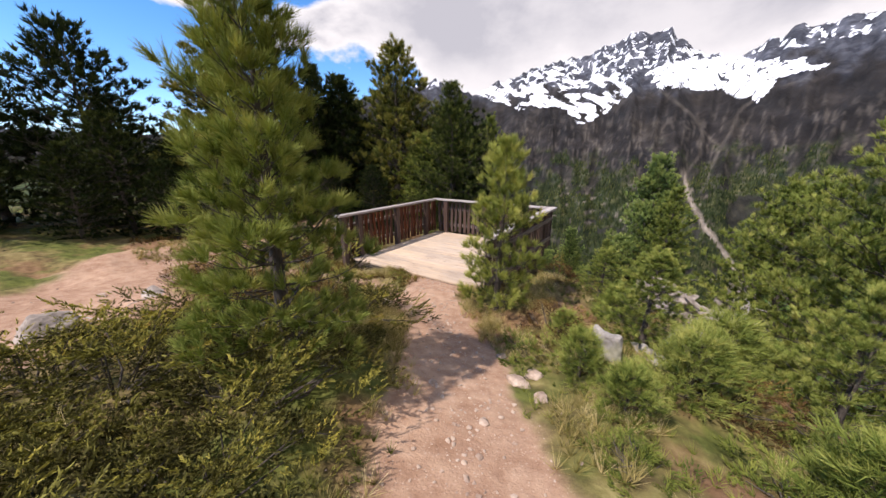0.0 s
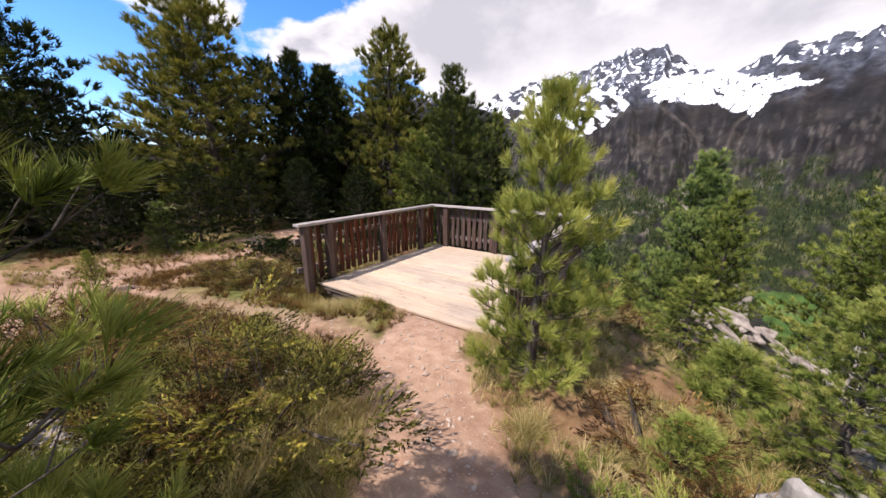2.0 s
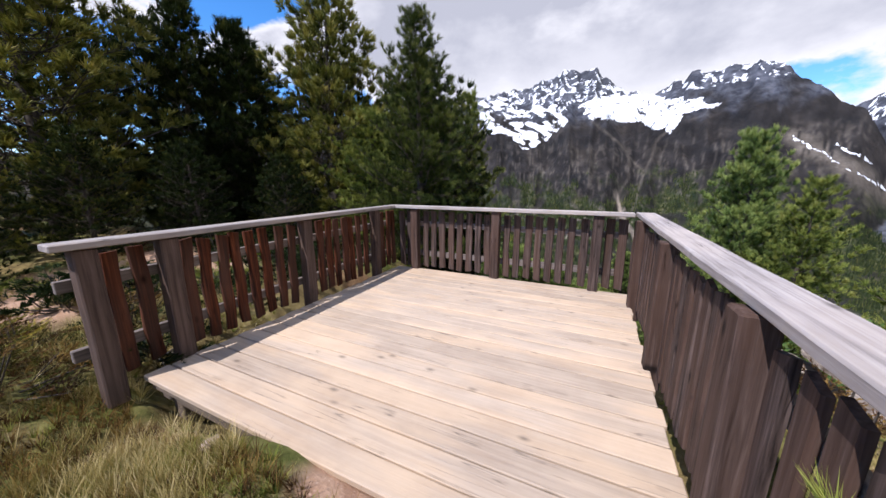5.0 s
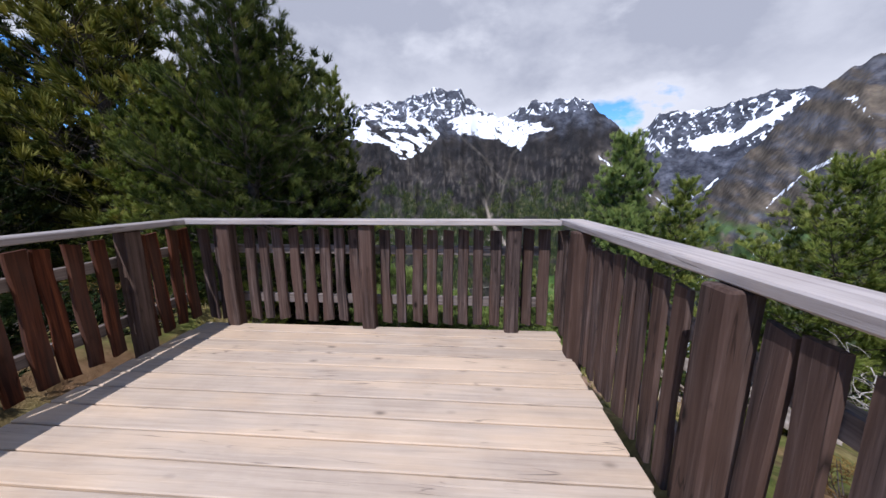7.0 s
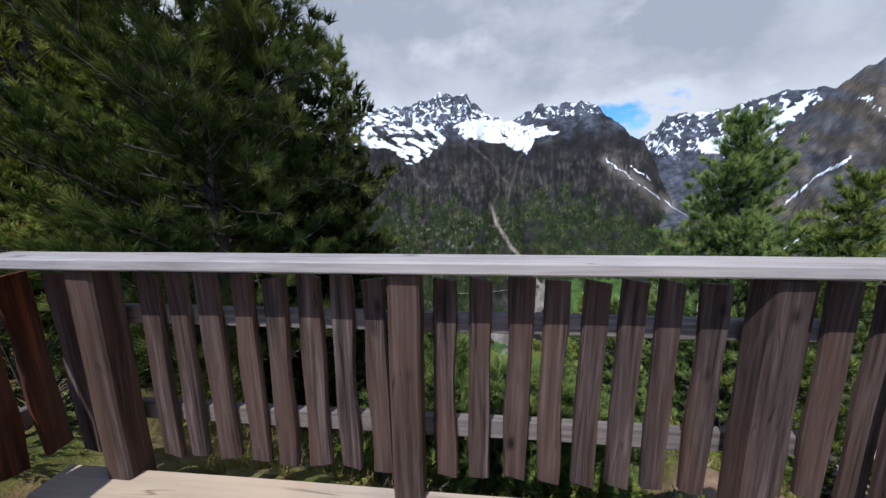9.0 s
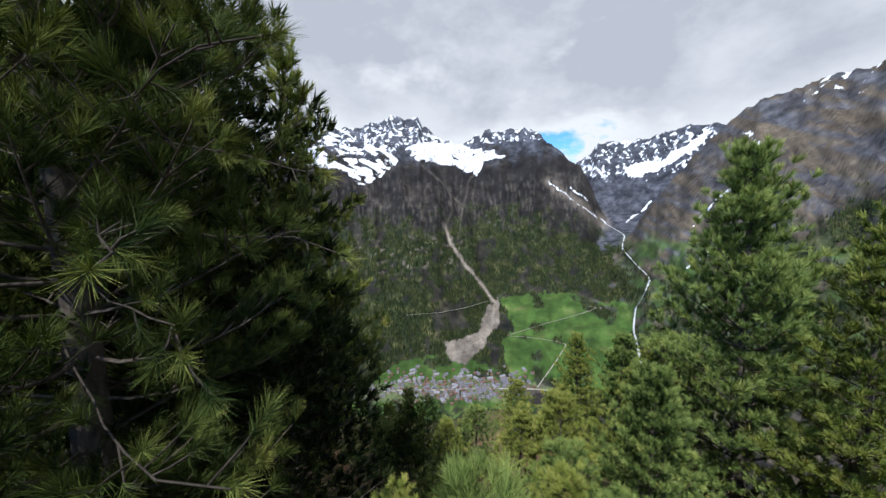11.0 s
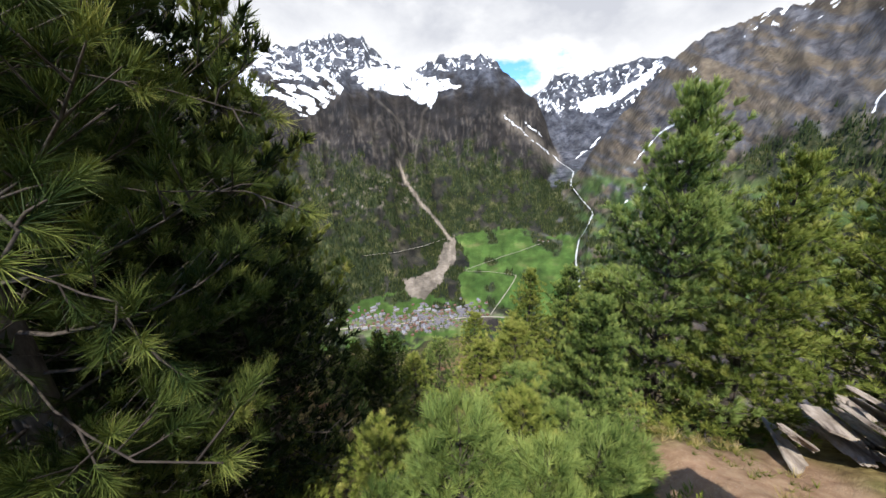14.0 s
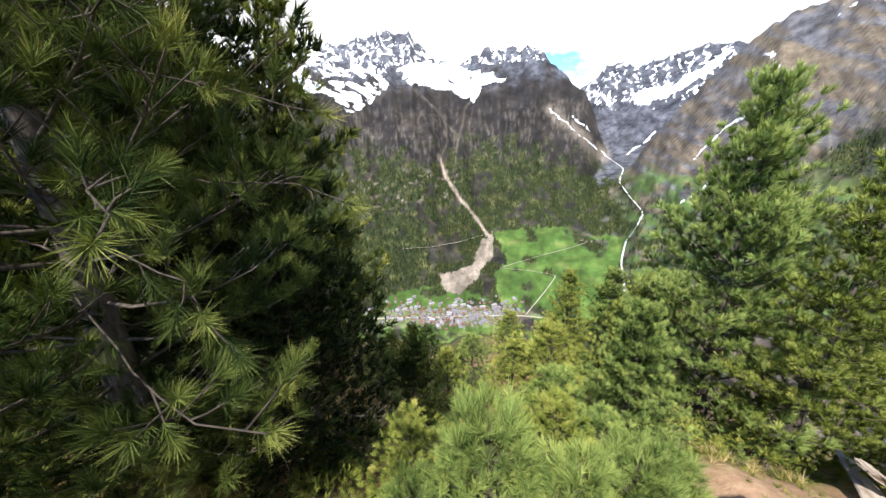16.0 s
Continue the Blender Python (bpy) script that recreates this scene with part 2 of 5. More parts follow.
def ground_material():
    s = Shader("ground_soil", 0.95)
    big, mid, fine = s.noise(0.9, 5.0), s.noise(7.0, 6.0, 0.6), s.noise(55.0, 4.0, 0.6)
    dirt = s.ramp(mid, (0.3, (0.31, 0.185, 0.120)), (0.7, (0.49, 0.335, 0.230)))
    dirt = s.mix(s.ramp(big, (0.40, 0.5), (0.6, 0.0)), dirt, s.mix(1.0, dirt, (0.68, 0.62, 0.60), "MULTIPLY"))
    v = s.node("ShaderNodeTexVoronoi", Scale=34.0)
    s.link(s.coords(), v.inputs["Vector"])
    grit = s.ramp(v.outputs["Distance"], (0.10, 1.0), (0.26, 0.0))
    dirt = s.mix(s.math("MULTIPLY", grit, 0.45), dirt, (0.60, 0.46, 0.36))
    duff = s.ramp(mid, (0.3, (0.085, 0.060, 0.028)), (0.55, (0.20, 0.155, 0.065)), (0.75, (0.33, 0.27, 0.12)))
    green = s.ramp(mid, (0.3, (0.045, 0.060, 0.014)), (0.7, (0.15, 0.16, 0.04)))
    red = s.ramp(mid, (0.3, (0.13, 0.065, 0.035)), (0.7, (0.30, 0.17, 0.10)))
    low = s.mix(s.ramp(big, (0.42, 0.0), (0.56, 1.0)), duff, green)
    low = s.mix(s.ramp(s.noise(0.55, 4.0), (0.53, 0.0), (0.60, 0.8)), low, red)
    far = s.noise(0.035, 6.0, 0.65)
    low = s.mix(s.attr("far"), low, s.ramp(far, (0.35, (0.020, 0.035, 0.012)), (0.65, (0.085, 0.10, 0.03))))
    col = s.mix(s.attr("path"), low, dirt)
    bump = s.math("ADD", mid, s.math("MULTIPLY", fine, 0.5))
    return s.done(col, bump, 0.6, 0.03)


SOIL = ground_material()


def mountain_material():
    """Alp heath darkened for cloud shade, rock, snow, scree, forest floor and meadow, each where its mask says."""
    s = Shader("mountain", 0.92)
    big, mid, fine = s.noise(0.0035, 8.0, 0.62), s.noise(0.014, 8.0, 0.66), s.noise(0.06, 6.0, 0.65)
    # heath base set near black: cloud shade put into its colour
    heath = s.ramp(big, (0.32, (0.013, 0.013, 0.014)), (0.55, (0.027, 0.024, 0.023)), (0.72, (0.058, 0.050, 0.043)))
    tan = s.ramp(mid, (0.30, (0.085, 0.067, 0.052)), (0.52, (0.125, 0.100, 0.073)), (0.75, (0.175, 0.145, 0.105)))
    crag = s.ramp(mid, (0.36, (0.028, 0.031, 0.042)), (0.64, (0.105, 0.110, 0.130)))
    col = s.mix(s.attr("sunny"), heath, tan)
    col = s.mix(s.attr("crag"), col, crag)
    wood_floor = s.ramp(mid, (0.35, (0.011, 0.018, 0.009)), (0.52, (0.032, 0.042, 0.017)), (0.68, (0.115, 0.110, 0.048)))
    col = s.mix(s.attr("forest"), col, wood_floor)
    field = s.ramp(s.noise(0.008, 5.0), (0.35, (0.040, 0.082, 0.018)), (0.58, (0.070, 0.125, 0.028)), (0.75, (0.135, 0.150, 0.055)))
    col = s.mix(s.attr("meadow"), col, field)
    col = s.mix(s.attr("scree"), col, s.ramp(fine, (0.3, (0.20, 0.165, 0.13)), (0.7, (0.38, 0.33, 0.27))))
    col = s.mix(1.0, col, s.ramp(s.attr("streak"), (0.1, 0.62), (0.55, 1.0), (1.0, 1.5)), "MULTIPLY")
    grain = s.noise(0.020, 9.0, 0.68, s.coords((1, 1, 0.55)))
    break_up = s.math("ADD", s.attr("snow"), s.math("MULTIPLY", s.math("SUBTRACT", grain, 0.5), 1.5))
    col = s.mix(s.ramp(break_up, (0.47, 0.0), (0.58, 1.0)), col, (0.84, 0.87, 0.92))
    return s.done(col, s.math("ADD", mid, s.math("MULTIPLY", fine, 0.6)), 0.65, 20.0)


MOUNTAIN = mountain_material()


def plain(name, a, b, scale=0.4, rough=0.85):
    s = Shader(name, rough)
    n = s.noise(scale, 5.0)
    return s.done(s.ramp(n, (0.3, a), (0.7, b)), n, 0.2, 0.02)


ROAD = plain("gravel_road", (0.26, 0.24, 0.19), (0.42, 0.39, 0.32), 0.05)
FOAM = plain("stream_water", (0.24, 0.26, 0.26), (0.62, 0.64, 0.64), 0.05, 0.4)
WALLS = [plain("white_wall", (0.26, 0.25, 0.25), (0.40, 0.39, 0.38)), plain("cream_wall", (0.26, 0.22, 0.18), (0.38, 0.34, 0.28)), plain("timber_wall", (0.13, 0.08, 0.05), (0.24, 0.15, 0.09))]
ROOFS = [plain("slate_roof", (0.09, 0.085, 0.10), (0.21, 0.20, 0.235)), plain("brown_roof", (0.10, 0.058, 0.050), (0.22, 0.13, 0.11)), plain("pale_roof", (0.16, 0.16, 0.18), (0.30, 0.30, 0.32))]

# ---- numbers: smooth noise over arrays ----


def lattice(ix, iy, seed):
    h = (ix.astype(np.int64) * 374761393 + iy.astype(np.int64) * 668265263 + seed * 1442695041) & 0x7FFFFFFF
    h = ((h ^ (h >> 13)) * 1274126177) & 0x7FFFFFFF
    return ((h ^ (h >> 16)) & 0xFFFF) / 65535.0


def smooth_noise(x, y, seed=0):
    x, y = np.broadcast_arrays(np.asarray(x, float), np.asarray(y, float))
    ix, iy = np.floor(x), np.floor(y)
    fx, fy = x - ix, y - iy
    fx, fy = fx * fx * (3 - 2 * fx), fy * fy * (3 - 2 * fy)
    a, b = lattice(ix, iy, seed), lattice(ix + 1, iy, seed)
    c, d = lattice(ix, iy + 1, seed), lattice(ix + 1, iy + 1, seed)
    return (a * (1 - fx) + b * fx) * (1 - fy) + (c * (1 - fx) + d * fx) * fy


def fbm(x, y, octaves=5, seed=0, gain=0.5, ridged=False):
    total, amp, norm = 0.0, 1.0, 0.0
    for k in range(octaves):
        n = smooth_noise(np.asarray(x) * 2.03**k + 17.3 * k, np.asarray(y) * 2.03**k - 9.1 * k, seed + k)
        if ridged:
            n = 1 - np.abs(2 * n - 1)
        total, norm, amp = total + amp * n, norm + amp, amp * gain
    return total / norm


def step(a, b, x):
    t = np.clip((np.asarray(x, float) - a) / (b - a), 0, 1)
    return t * t * (3 - 2 * t)


def along_line(x, y, line):
    """Distance of each place from a line of corners."""
    best = np.full(np.shape(x), 1e9)
    for (x0, y0), (x1, y1) in zip(line, line[1:]):
        dx, dy = x1 - x0, y1 - y0
        t = np.clip(((x - x0) * dx + (y - y0) * dy) / (dx * dx + dy * dy), 0, 1)
        best = np.minimum(best, np.hypot(x - x0 - t * dx, y - y0 - t * dy))
    return best


# ---- mesh helpers ----


def mesh_of(name, verts, faces, material, smooth=False, **masks):
    me = bpy.data.meshes.new(name)
    verts = np.asarray(verts, np.float32)
    faces = np.asarray(faces, np.int32)
    n, k = faces.shape
    me.vertices.add(len(verts))
    me.vertices.foreach_set("co", verts.ravel())
    me.loops.add(n * k)
    me.loops.foreach_set("vertex_index", faces.ravel())
    me.polygons.add(n)
    me.polygons.foreach_set("loop_start", np.arange(0, n * k, k, dtype=np.int32))
    me.polygons.foreach_set("use_smooth", np.full(n, smooth))
    me.update(calc_edges=True)
    me.materials.append(material)
    for key, values in masks.items():
        a = me.attributes.new(key, "FLOAT", "POINT")
        a.data.foreach_set("value", np.asarray(values, np.float32))
    return me


def bm_mesh(name, bm, material, smooth=False):
    me = bpy.data.meshes.new(name)
    bm.to_mesh(me)
    bm.free()
    me.materials.append(material)
    for p in me.polygons:
        p.use_smooth = smooth
    return me


def part(name, data, parent, m=None, label=""):
    """One mesh as a part of a thing, or of a part."""
    ob = new(name, data)
    ob.parent = parent
    if m is not None:
        ob.matrix_basis = m
    return tagged(ob, label) if label else ob


def thing(name, m, label, category, group="", kind=""):
    ob = new(name)
    ob.empty_display_size = 0.1
    ob.matrix_basis = m
    return tagged(ob, label, category, group, kind)


# ---- near ground ----
PATH_MAIN = [(5.9, -10.5), (5.55, -8.2), (5.0, -6.9), (4.32, -5.95), (3.38, -4.92), (2.75, -4.15), (2.4, -3.4)]
PATH_SIDE = [(3.6, -13.0), (1.6, -9.6), (-0.6, -7.9), (-2.2, -6.4), (-3.0, -5.0), (-3.2, -2.0)]
PATH_LINK = [(2.7, -4.5), (1.4, -4.5), (0.0, -4.8), (-2.2, -5.6)]
DOWN = (0.62, 0.78)


def near_height(x, y):
    x, y = np.asarray(x, float), np.asarray(y, float)
    rise = np.logaddexp(0, (-4.9 - y) * 2.2) / 2.2
    rise = 14 * (1 - np.exp(-rise / 14))
    z = rise * (0.10 + 0.16 * step(-2.5, 4.2, x))
    d = np.maximum(DOWN[0] * x + DOWN[1] * y, y + 0.3)
    drop = np.log1p(np.exp(np.clip((d - 1.35) * 1.6, -40, 40))) / 1.6
    drop = np.where((d - 1.35) * 1.6 > 39, d - 1.35, drop)
    z = z - 0.64 * drop - 0.20 * np.maximum(drop - 25, 0)
    z = z - 0.75 * step(0.05, 1.3, y) * step(-0.6, 0.2, x) * (1 - step(3.6, 4.6, x)) - 0.34 * step(-0.8, -0.2, x) * step(1.7, 0.7, x) * step(-4.5, -3.7, y) * step(-2.6, -3.2, y)
    z = z + 0.8 * np.exp(-((x - 7.0) ** 2 + (y - 1.6) ** 2) / 3.0)
    z = z - 0.9 * step(6.2, 8.5, x) * step(-1.0, -5.0, y)
    under = step(-0.6, -0.1, x) * step(4.1, 3.6, x) * step(-3.6, -3.1, y) * step(0.6, 0.1, y)
    z = z - 0.26 * under
    off = np.minimum(along_line(x, y, PATH_MAIN), np.minimum(along_line(x, y, PATH_SIDE), along_line(x, y, PATH_LINK) + 0.1))
    lumps = (fbm(x * 0.9, y * 0.9, 4, 3) - 0.5) * 0.42 + (fbm(x * 4.0, y * 4.0, 3, 8) - 0.5) * 0.10
    wild = step(0.35, 1.1, off) * (1 - under)
    far = step(20, 80, np.hypot(x, y))
    z = z + lumps * (0.12 + 0.88 * wild) * (1 - under) + 0.09 * wild * (1 - far)
    return z + far * (fbm(x * 0.02, y * 0.02, 4, 5) - 0.5) * 9


def path_mask(x, y):
    n = (fbm(x * 2.2, y * 2.2, 4, 11) - 0.5)
    a = step(0.66, 0.48, along_line(x, y, PATH_MAIN) + 0.50 * n)
    b = step(1.55, 1.15, along_line(x, y, PATH_SIDE) + 0.8 * n)
    c = step(0.34, 0.14, along_line(x, y, PATH_LINK) + 0.6 * n)
    bare = 0.80 * step(1.0, 0.7, np.hypot((x - 4.7) / 1.4, y - 1.5) + 0.6 * n)
    return np.maximum(np.maximum(a, bare), np.maximum(b, 0.6 * c))


def ground_at(x, y):
    return float(near_height(np.array([x]), np.array([y]))[0])


def polar_sheet(cx, cy, azimuths, radii, height):
    az, r = np.meshgrid(np.radians(azimuths), radii)
    x, y = cx + r * np.sin(az), cy + r * np.cos(az)
    z = height(x, y, np.degrees(az), r)
    n, k = az.shape
    i = np.arange((n - 1) * (k - 1))
    a = (i // (k - 1)) * k + i % (k - 1)
    faces = np.stack([a, a + k, a + k + 1, a + 1], 1)
    return x, y, z, faces


gx, gy, gz, gfaces = polar_sheet(3.6, -5.2, np.linspace(-180, 180, 421), np.concatenate([[0.02], 0.12 * 1.0245 ** np.arange(322)]), lambda x, y, a, r: near_height(x, y))
ground = new("ground", mesh_of("ground", np.stack([gx, gy, gz], -1).reshape(-1, 3), gfaces, SOIL, True,
                               path=path_mask(gx, gy).ravel(), far=step(9, 30, np.hypot(gx - 2, gy)).ravel()))
tagged(ground, "reddish trodden earth with dry grass on a steep alpine hillside", "ground", kind="structure")

# ---- valley and mountains ----
# skylines: azimuth (clockwise from straight ahead, degrees) and elevation of each ridge as seen from the deck
RIDGE_A = [(-180, 4), (-90, 2), (-60, 4), (-47, 9.4), (-34, 12.5), (-28.5, 10.5), (-19, 13.4), (-12, 14.5), (-9, 15.3), (-6.3, 16.4), (-1, 16.4), (2, 13.8), (5.5, 12.0),
           (9, 13.1), (11.4, 14.3), (13.7, 13.9), (17.5, 14.4), (21, 12.0), (26.6, 7.4), (29, 2.2), (32, -4.5), (34.5, -10), (40, -16), (180, -20)]
RIDGE_B = [(-180, 0), (15, 2), (24, 7), (26.6, 8.2), (28.9, 10.3), (31, 11.1), (33.8, 10.4), (37.7, 11.2), (41, 11.9), (42.5, 11.7), (45, 11), (50, 8), (180, 0)]
RIDGE_C = [(-180, -20), (29, -12), (32, -5.5), (34.5, -2.5), (38, 3.5), (43, 9.8), (46, 12.9), (52, 14.3), (56, 14.7), (60, 16.0), (62, 18.3), (70, 18.2), (90, 15), (180, 9)]
FLOOR = -700.0
FOOT_A = [(-180, 1500), (-10, 1480), (2, 1560), (7, 1850), (13, 2230), (30, 2260), (36, 2300), (180, 2300)]
FOOT_C = [(-180, 2300), (30, 2200), (36, 1750), (45, 1350), (60, 1000), (180, 900)]


def table(pairs, v):
    p = np.array(pairs, float)
    return np.interp(v, p[:, 0], p[:, 1])


def massif(az, r, ridge, reach, foot, seed, rough, slant=0.0006):
    jag = (fbm(az * 0.9, 0 * az + seed, 5, seed) - 0.5) * 1.5
    el = table(ridge, az) + jag
    top = reach * np.tan(np.radians(el))
    low = FLOOR + 0.12 * np.maximum(foot - 1200, 0)
    u = (r - foot) / np.maximum(reach - foot, 50)
    rise = np.clip(u, 0, 1) ** 1.08
    x, y = r * np.sin(np.radians(az)), r * np.cos(np.radians(az))
    # ribs run down the slope, so they follow the azimuth more than the distance
    bend = az + 2.2 * (fbm(az * 0.12, r * 0.0012, 3, seed + 33) - 0.5) + slant * r
    ribs = 0.80 * fbm(bend * 0.17, r * 0.0007, 3, seed + 20, 0.5, True) + 0.20 * fbm(bend * 0.5, r * 0.003, 4, seed + 26, 0.55, True) - 0.62
    z = low + (top - low) * rise + rough * ribs * np.clip(u, 0, 1) * np.clip(1.0 - u, 0, 1) * 4
    z = z + (fbm(x * 0.0045, y * 0.0045, 6, seed + 40, 0.55, True) - 0.6) * 120 * np.clip(1.1 - u, 0, 1) * np.clip(u * 3, 0, 1)
    z = np.where(u > 1, top - (r - reach) * 0.7, z)
    return np.where(u < 0, -5000, z)


def far_height(x, y, az, r):
    floor = FLOOR + 0.12 * np.maximum(r - 1200, 0) + (fbm(x * 0.004, y * 0.004, 4, 61) - 0.5) * 14
    floor = floor + 0.20 * np.maximum(r - 2250, 0)
    hill = near_height(x, y) - 1.0
    a = massif(az, r, RIDGE_A, 4250 - 14 * np.maximum(az, 0), table(FOOT_A, az), 70, 330)
    b = massif(az, r, RIDGE_B, 4700 + 0 * az, 3650 + 0 * az, 90, 200)
    c = massif(az, r, RIDGE_C, 3100 - 9 * np.maximum(az - 45, 0), table(FOOT_C, az), 110, 300, 0.004)
    return np.maximum(np.maximum(floor, hill), np.maximum(np.maximum(a, b), c))


EYE = (1.6, 0.0)
fine_az = np.concatenate([np.linspace(-180, -62, 60)[:-1], np.linspace(-62, -20, 120)[:-1], np.linspace(-20, 76, 440)[:-1], np.linspace(76, 180, 40)])
rings = np.concatenate([np.geomspace(150, 1000, 50)[:-1], np.linspace(1000, 4880, 300)])
fx, fy, fz, ffaces = polar_sheet(*EYE, fine_az, rings, far_height)
faz = np.degrees(np.arctan2(fx - EYE[0], fy - EYE[1]))
fr = np.hypot(fx - EYE[0], fy - EYE[1])
fel = np.degrees(np.arctan2(fz - 1.4, fr))


def inside(az, el, corners):
    hit = np.zeros(np.shape(az), bool)
    for (x0, y0), (x1, y1) in zip(corners, corners[1:] + corners[:1]):
        cross = ((y0 > el) != (y1 > el)) & (az < (x1 - x0) * (el - y0) / (y1 - y0 + 1e-9) + x0)
        hit ^= cross
    return hit


wobble = (fbm(faz * 0.7, fel * 0.7, 5, 33) - 0.5)
waz, wel = faz + 1.6 * wobble, fel + 1.5 * (fbm(faz * 0.9, fel * 0.9, 5, 37) - 0.5)
CIRQUE = [(-3.2, 11.8), (-0.8, 9.6), (2, 9.2), (5.5, 8.4), (9.3, 6.8), (10.3, 8.7), (14.2, 9.6), (12.2, 10.6), (5.7, 12.3), (1.2, 12.6)]
WEST_SNOW = [(-28, 10.5), (-22, 8), (-13.6, 7.6), (-10.7, 5.2), (-7.5, 6.8), (-3.8, 9.9), (-4.5, 11.4), (-9, 12.0), (-17, 13.5), (-24, 12)]
FIELD = [(13, -14.8), (19, -14.1), (26, -13.5), (31, -14.7), (35, -14.0), (34.6, -21), (34.8, -28), (23, -30.5), (14.5, -27.5), (14, -22.5), (15.8, -20.4)]
FIELD_W = [(-12, -28.5), (-8.6, -26.7), (-1.8, -25.2), (3.6, -24.2), (13, -27.2), (16, -30), (26, -33), (26, -40), (-16, -40), (-16, -29)]
GULLY = [(3.3, -1.6), (4.2, -4.6), (6.6, -8.6), (10.0, -12.6), (12.4, -16.0), (12.0, -20.0)]
RUNNELS = [[(-0.9, 9.2), (2.0, 6.6), (4.3, 4.4), (4.9, 0.5), (3.6, -2.1)], [(9.5, 8.0), (8.0, 6.0), (6.6, 1.0), (5.8, -4.4)], [(4.6, 3.6), (6.4, 1.6)]]
FAN = [(2.6, -22.9), (5.8, -22.2), (9.6, -20.8), (11.2, -16.6), (13.0, -15.0), (13.4, -19.3), (9.7, -24.5), (6.9, -26.6), (4.0, -25.5)]
STREAM = [(30.3, -1.9), (33.2, -3.8), (32.9, -5.9), (34.6, -8.0), (36.9, -10.4), (36.3, -12.6), (35.2, -15.2), (35.0, -18.4), (36.5, -23.7), (36.6, -27.0)]
CHUTES = [[(21.5, 5.2), (26.9, 0.9), (30.6, -2.0)], [(25.0, 4.2), (27.8, 1.8)], [(46.6, 4.2), (43.4, 0.6), (41.6, -2.2)], [(47.0, -2.0), (43.8, -5.3), (41.5, -8.2)],
          [(64.2, 11.5), (63.4, 6.4), (62.5, 2.0)], [(46.4, 9.8), (48.2, 7.4)], [(36.5, 1.4), (33.5, -1.6)]]

own_a = massif(faz, fr, RIDGE_A, 4250 - 14 * np.maximum(faz, 0), table(FOOT_A, faz), 70, 330)
own_c = massif(faz, fr, RIDGE_C, 3100 - 9 * np.maximum(faz - 45, 0), table(FOOT_C, faz), 110, 300, 0.004)
on_b = (fz > own_a + 1) & (fz > own_c + 1) & (fr > 3000)
on_c = (own_c > own_a) & ~on_b & (faz > 28)
# streaks that run down the slopes, from broad ribs to single runnels
lean = np.where(on_c, 1.0, 0.15)
rib = fbm(faz * 0.42 + lean * fel * 0.8, fel * 0.22, 5, 71, 0.6, True)
runnel = fbm(faz * 2.4 + lean * fel * 1.6, fel * 0.28, 4, 73, 0.6, True)
crest = fbm(faz * 1.5 + fel * 0.9, fel * 1.1 - faz * 0.35, 5, 75, 0.62, True)
lift = (crest - 0.56) * 2.4
snow = np.clip(0.12 * step(9.0, 13.0, wel) + lift * step(8.5, 12.5, wel) + 0.12 * step(14.5, 17.5, wel), 0, 0.75)
snow = np.where(on_c, np.clip(0.14 * step(12, 17, wel) + 2.2 * (fbm(faz * 1.3 - fel * 1.0, fel * 0.9, 5, 77, 0.6, True) - 0.555), 0, 0.72) * step(10.0, 14.5, wel), snow)
snow = np.where(on_b, np.maximum(np.clip(0.06 * step(3.0, 7.0, wel) + lift * step(2.5, 6.5, wel), 0, 0.7), 0.9 * inside(waz, wel, [(32.6, 7.0), (34.0, 5.0), (37.0, 6.0), (41.5, 8.6), (42.6, 10.6), (40.6, 9.6), (37.5, 7.6), (35.0, 7.0)])), snow)
snow = np.where(inside(waz, wel, CIRQUE) & ~on_b, 1.02 - 0.7 * step(0.72, 0.82, crest), snow * (1 - 0.8 * step(-5.0, -3.5, faz) * (faz < 22) * ~on_b * step(12.4, 11.6, fel)))
snow = np.where(inside(waz, wel, WEST_SNOW), np.maximum(snow, 0.2 + 0.75 * step(0.44, 0.60, fbm(faz * 0.9 + fel * 1.3, fel * 1.5, 5, 53))), snow)
for k, line in enumerate(CHUTES):
    snow = np.maximum(snow, 0.80 * step(0.24, 0.05, along_line(faz + 0.9 * wobble, fel + 0.7 * (fbm(faz * 1.3, fel * 1.3, 4, 85) - 0.5), line) + 0.3 * (runnel - 0.55)))
gully_d = along_line(faz, fel, GULLY)
scree = 0.85 * step(0.50, 0.12, gully_d + 0.6 * wobble)
for line in RUNNELS:
    scree = np.maximum(scree, 0.20 * step(0.30, 0.05, along_line(faz + 0.8 * wobble, fel, line)))
scree = np.maximum(scree, 0.62 * inside(faz + 1.2 * wobble, fel + 1.2 * (fbm(faz * 0.9, fel * 0.9, 5, 37) - 0.5), FAN))
scree = np.maximum(scree, 0.35 * step(1.5, 0.2, along_line(faz, fel, CHUTES[0]) + 1.6 * wobble) * step(0.55, 0.7, runnel + 0.1))
scree = np.maximum(scree, 0.16 * step(0.70, 0.82, runnel) * step(-6, 0, fel) * step(8, 4, fel) * ~on_b)
scree = np.maximum(scree, 0.5 * step(0.62, 0.75, fbm(faz * 1.1, fel * 1.6, 4, 79)) * step(-2, -6, fel) * step(-13, -8, fel) * (faz < 8) * (faz > -14))
tree_line = np.interp(faz, [-20, 6, 16, 26, 31, 36, 42, 48, 55, 62, 80], [-1.5, -2.0, 0.0, -2.5, -5, -9, -8, -6, 0, 1.5, 2])
forest = step(2.5, -2.0, fel - tree_line + 10 * wobble + 5 * (fbm(faz * 0.22, fel * 0.3, 4, 63) - 0.5)) * (fr > 1300)
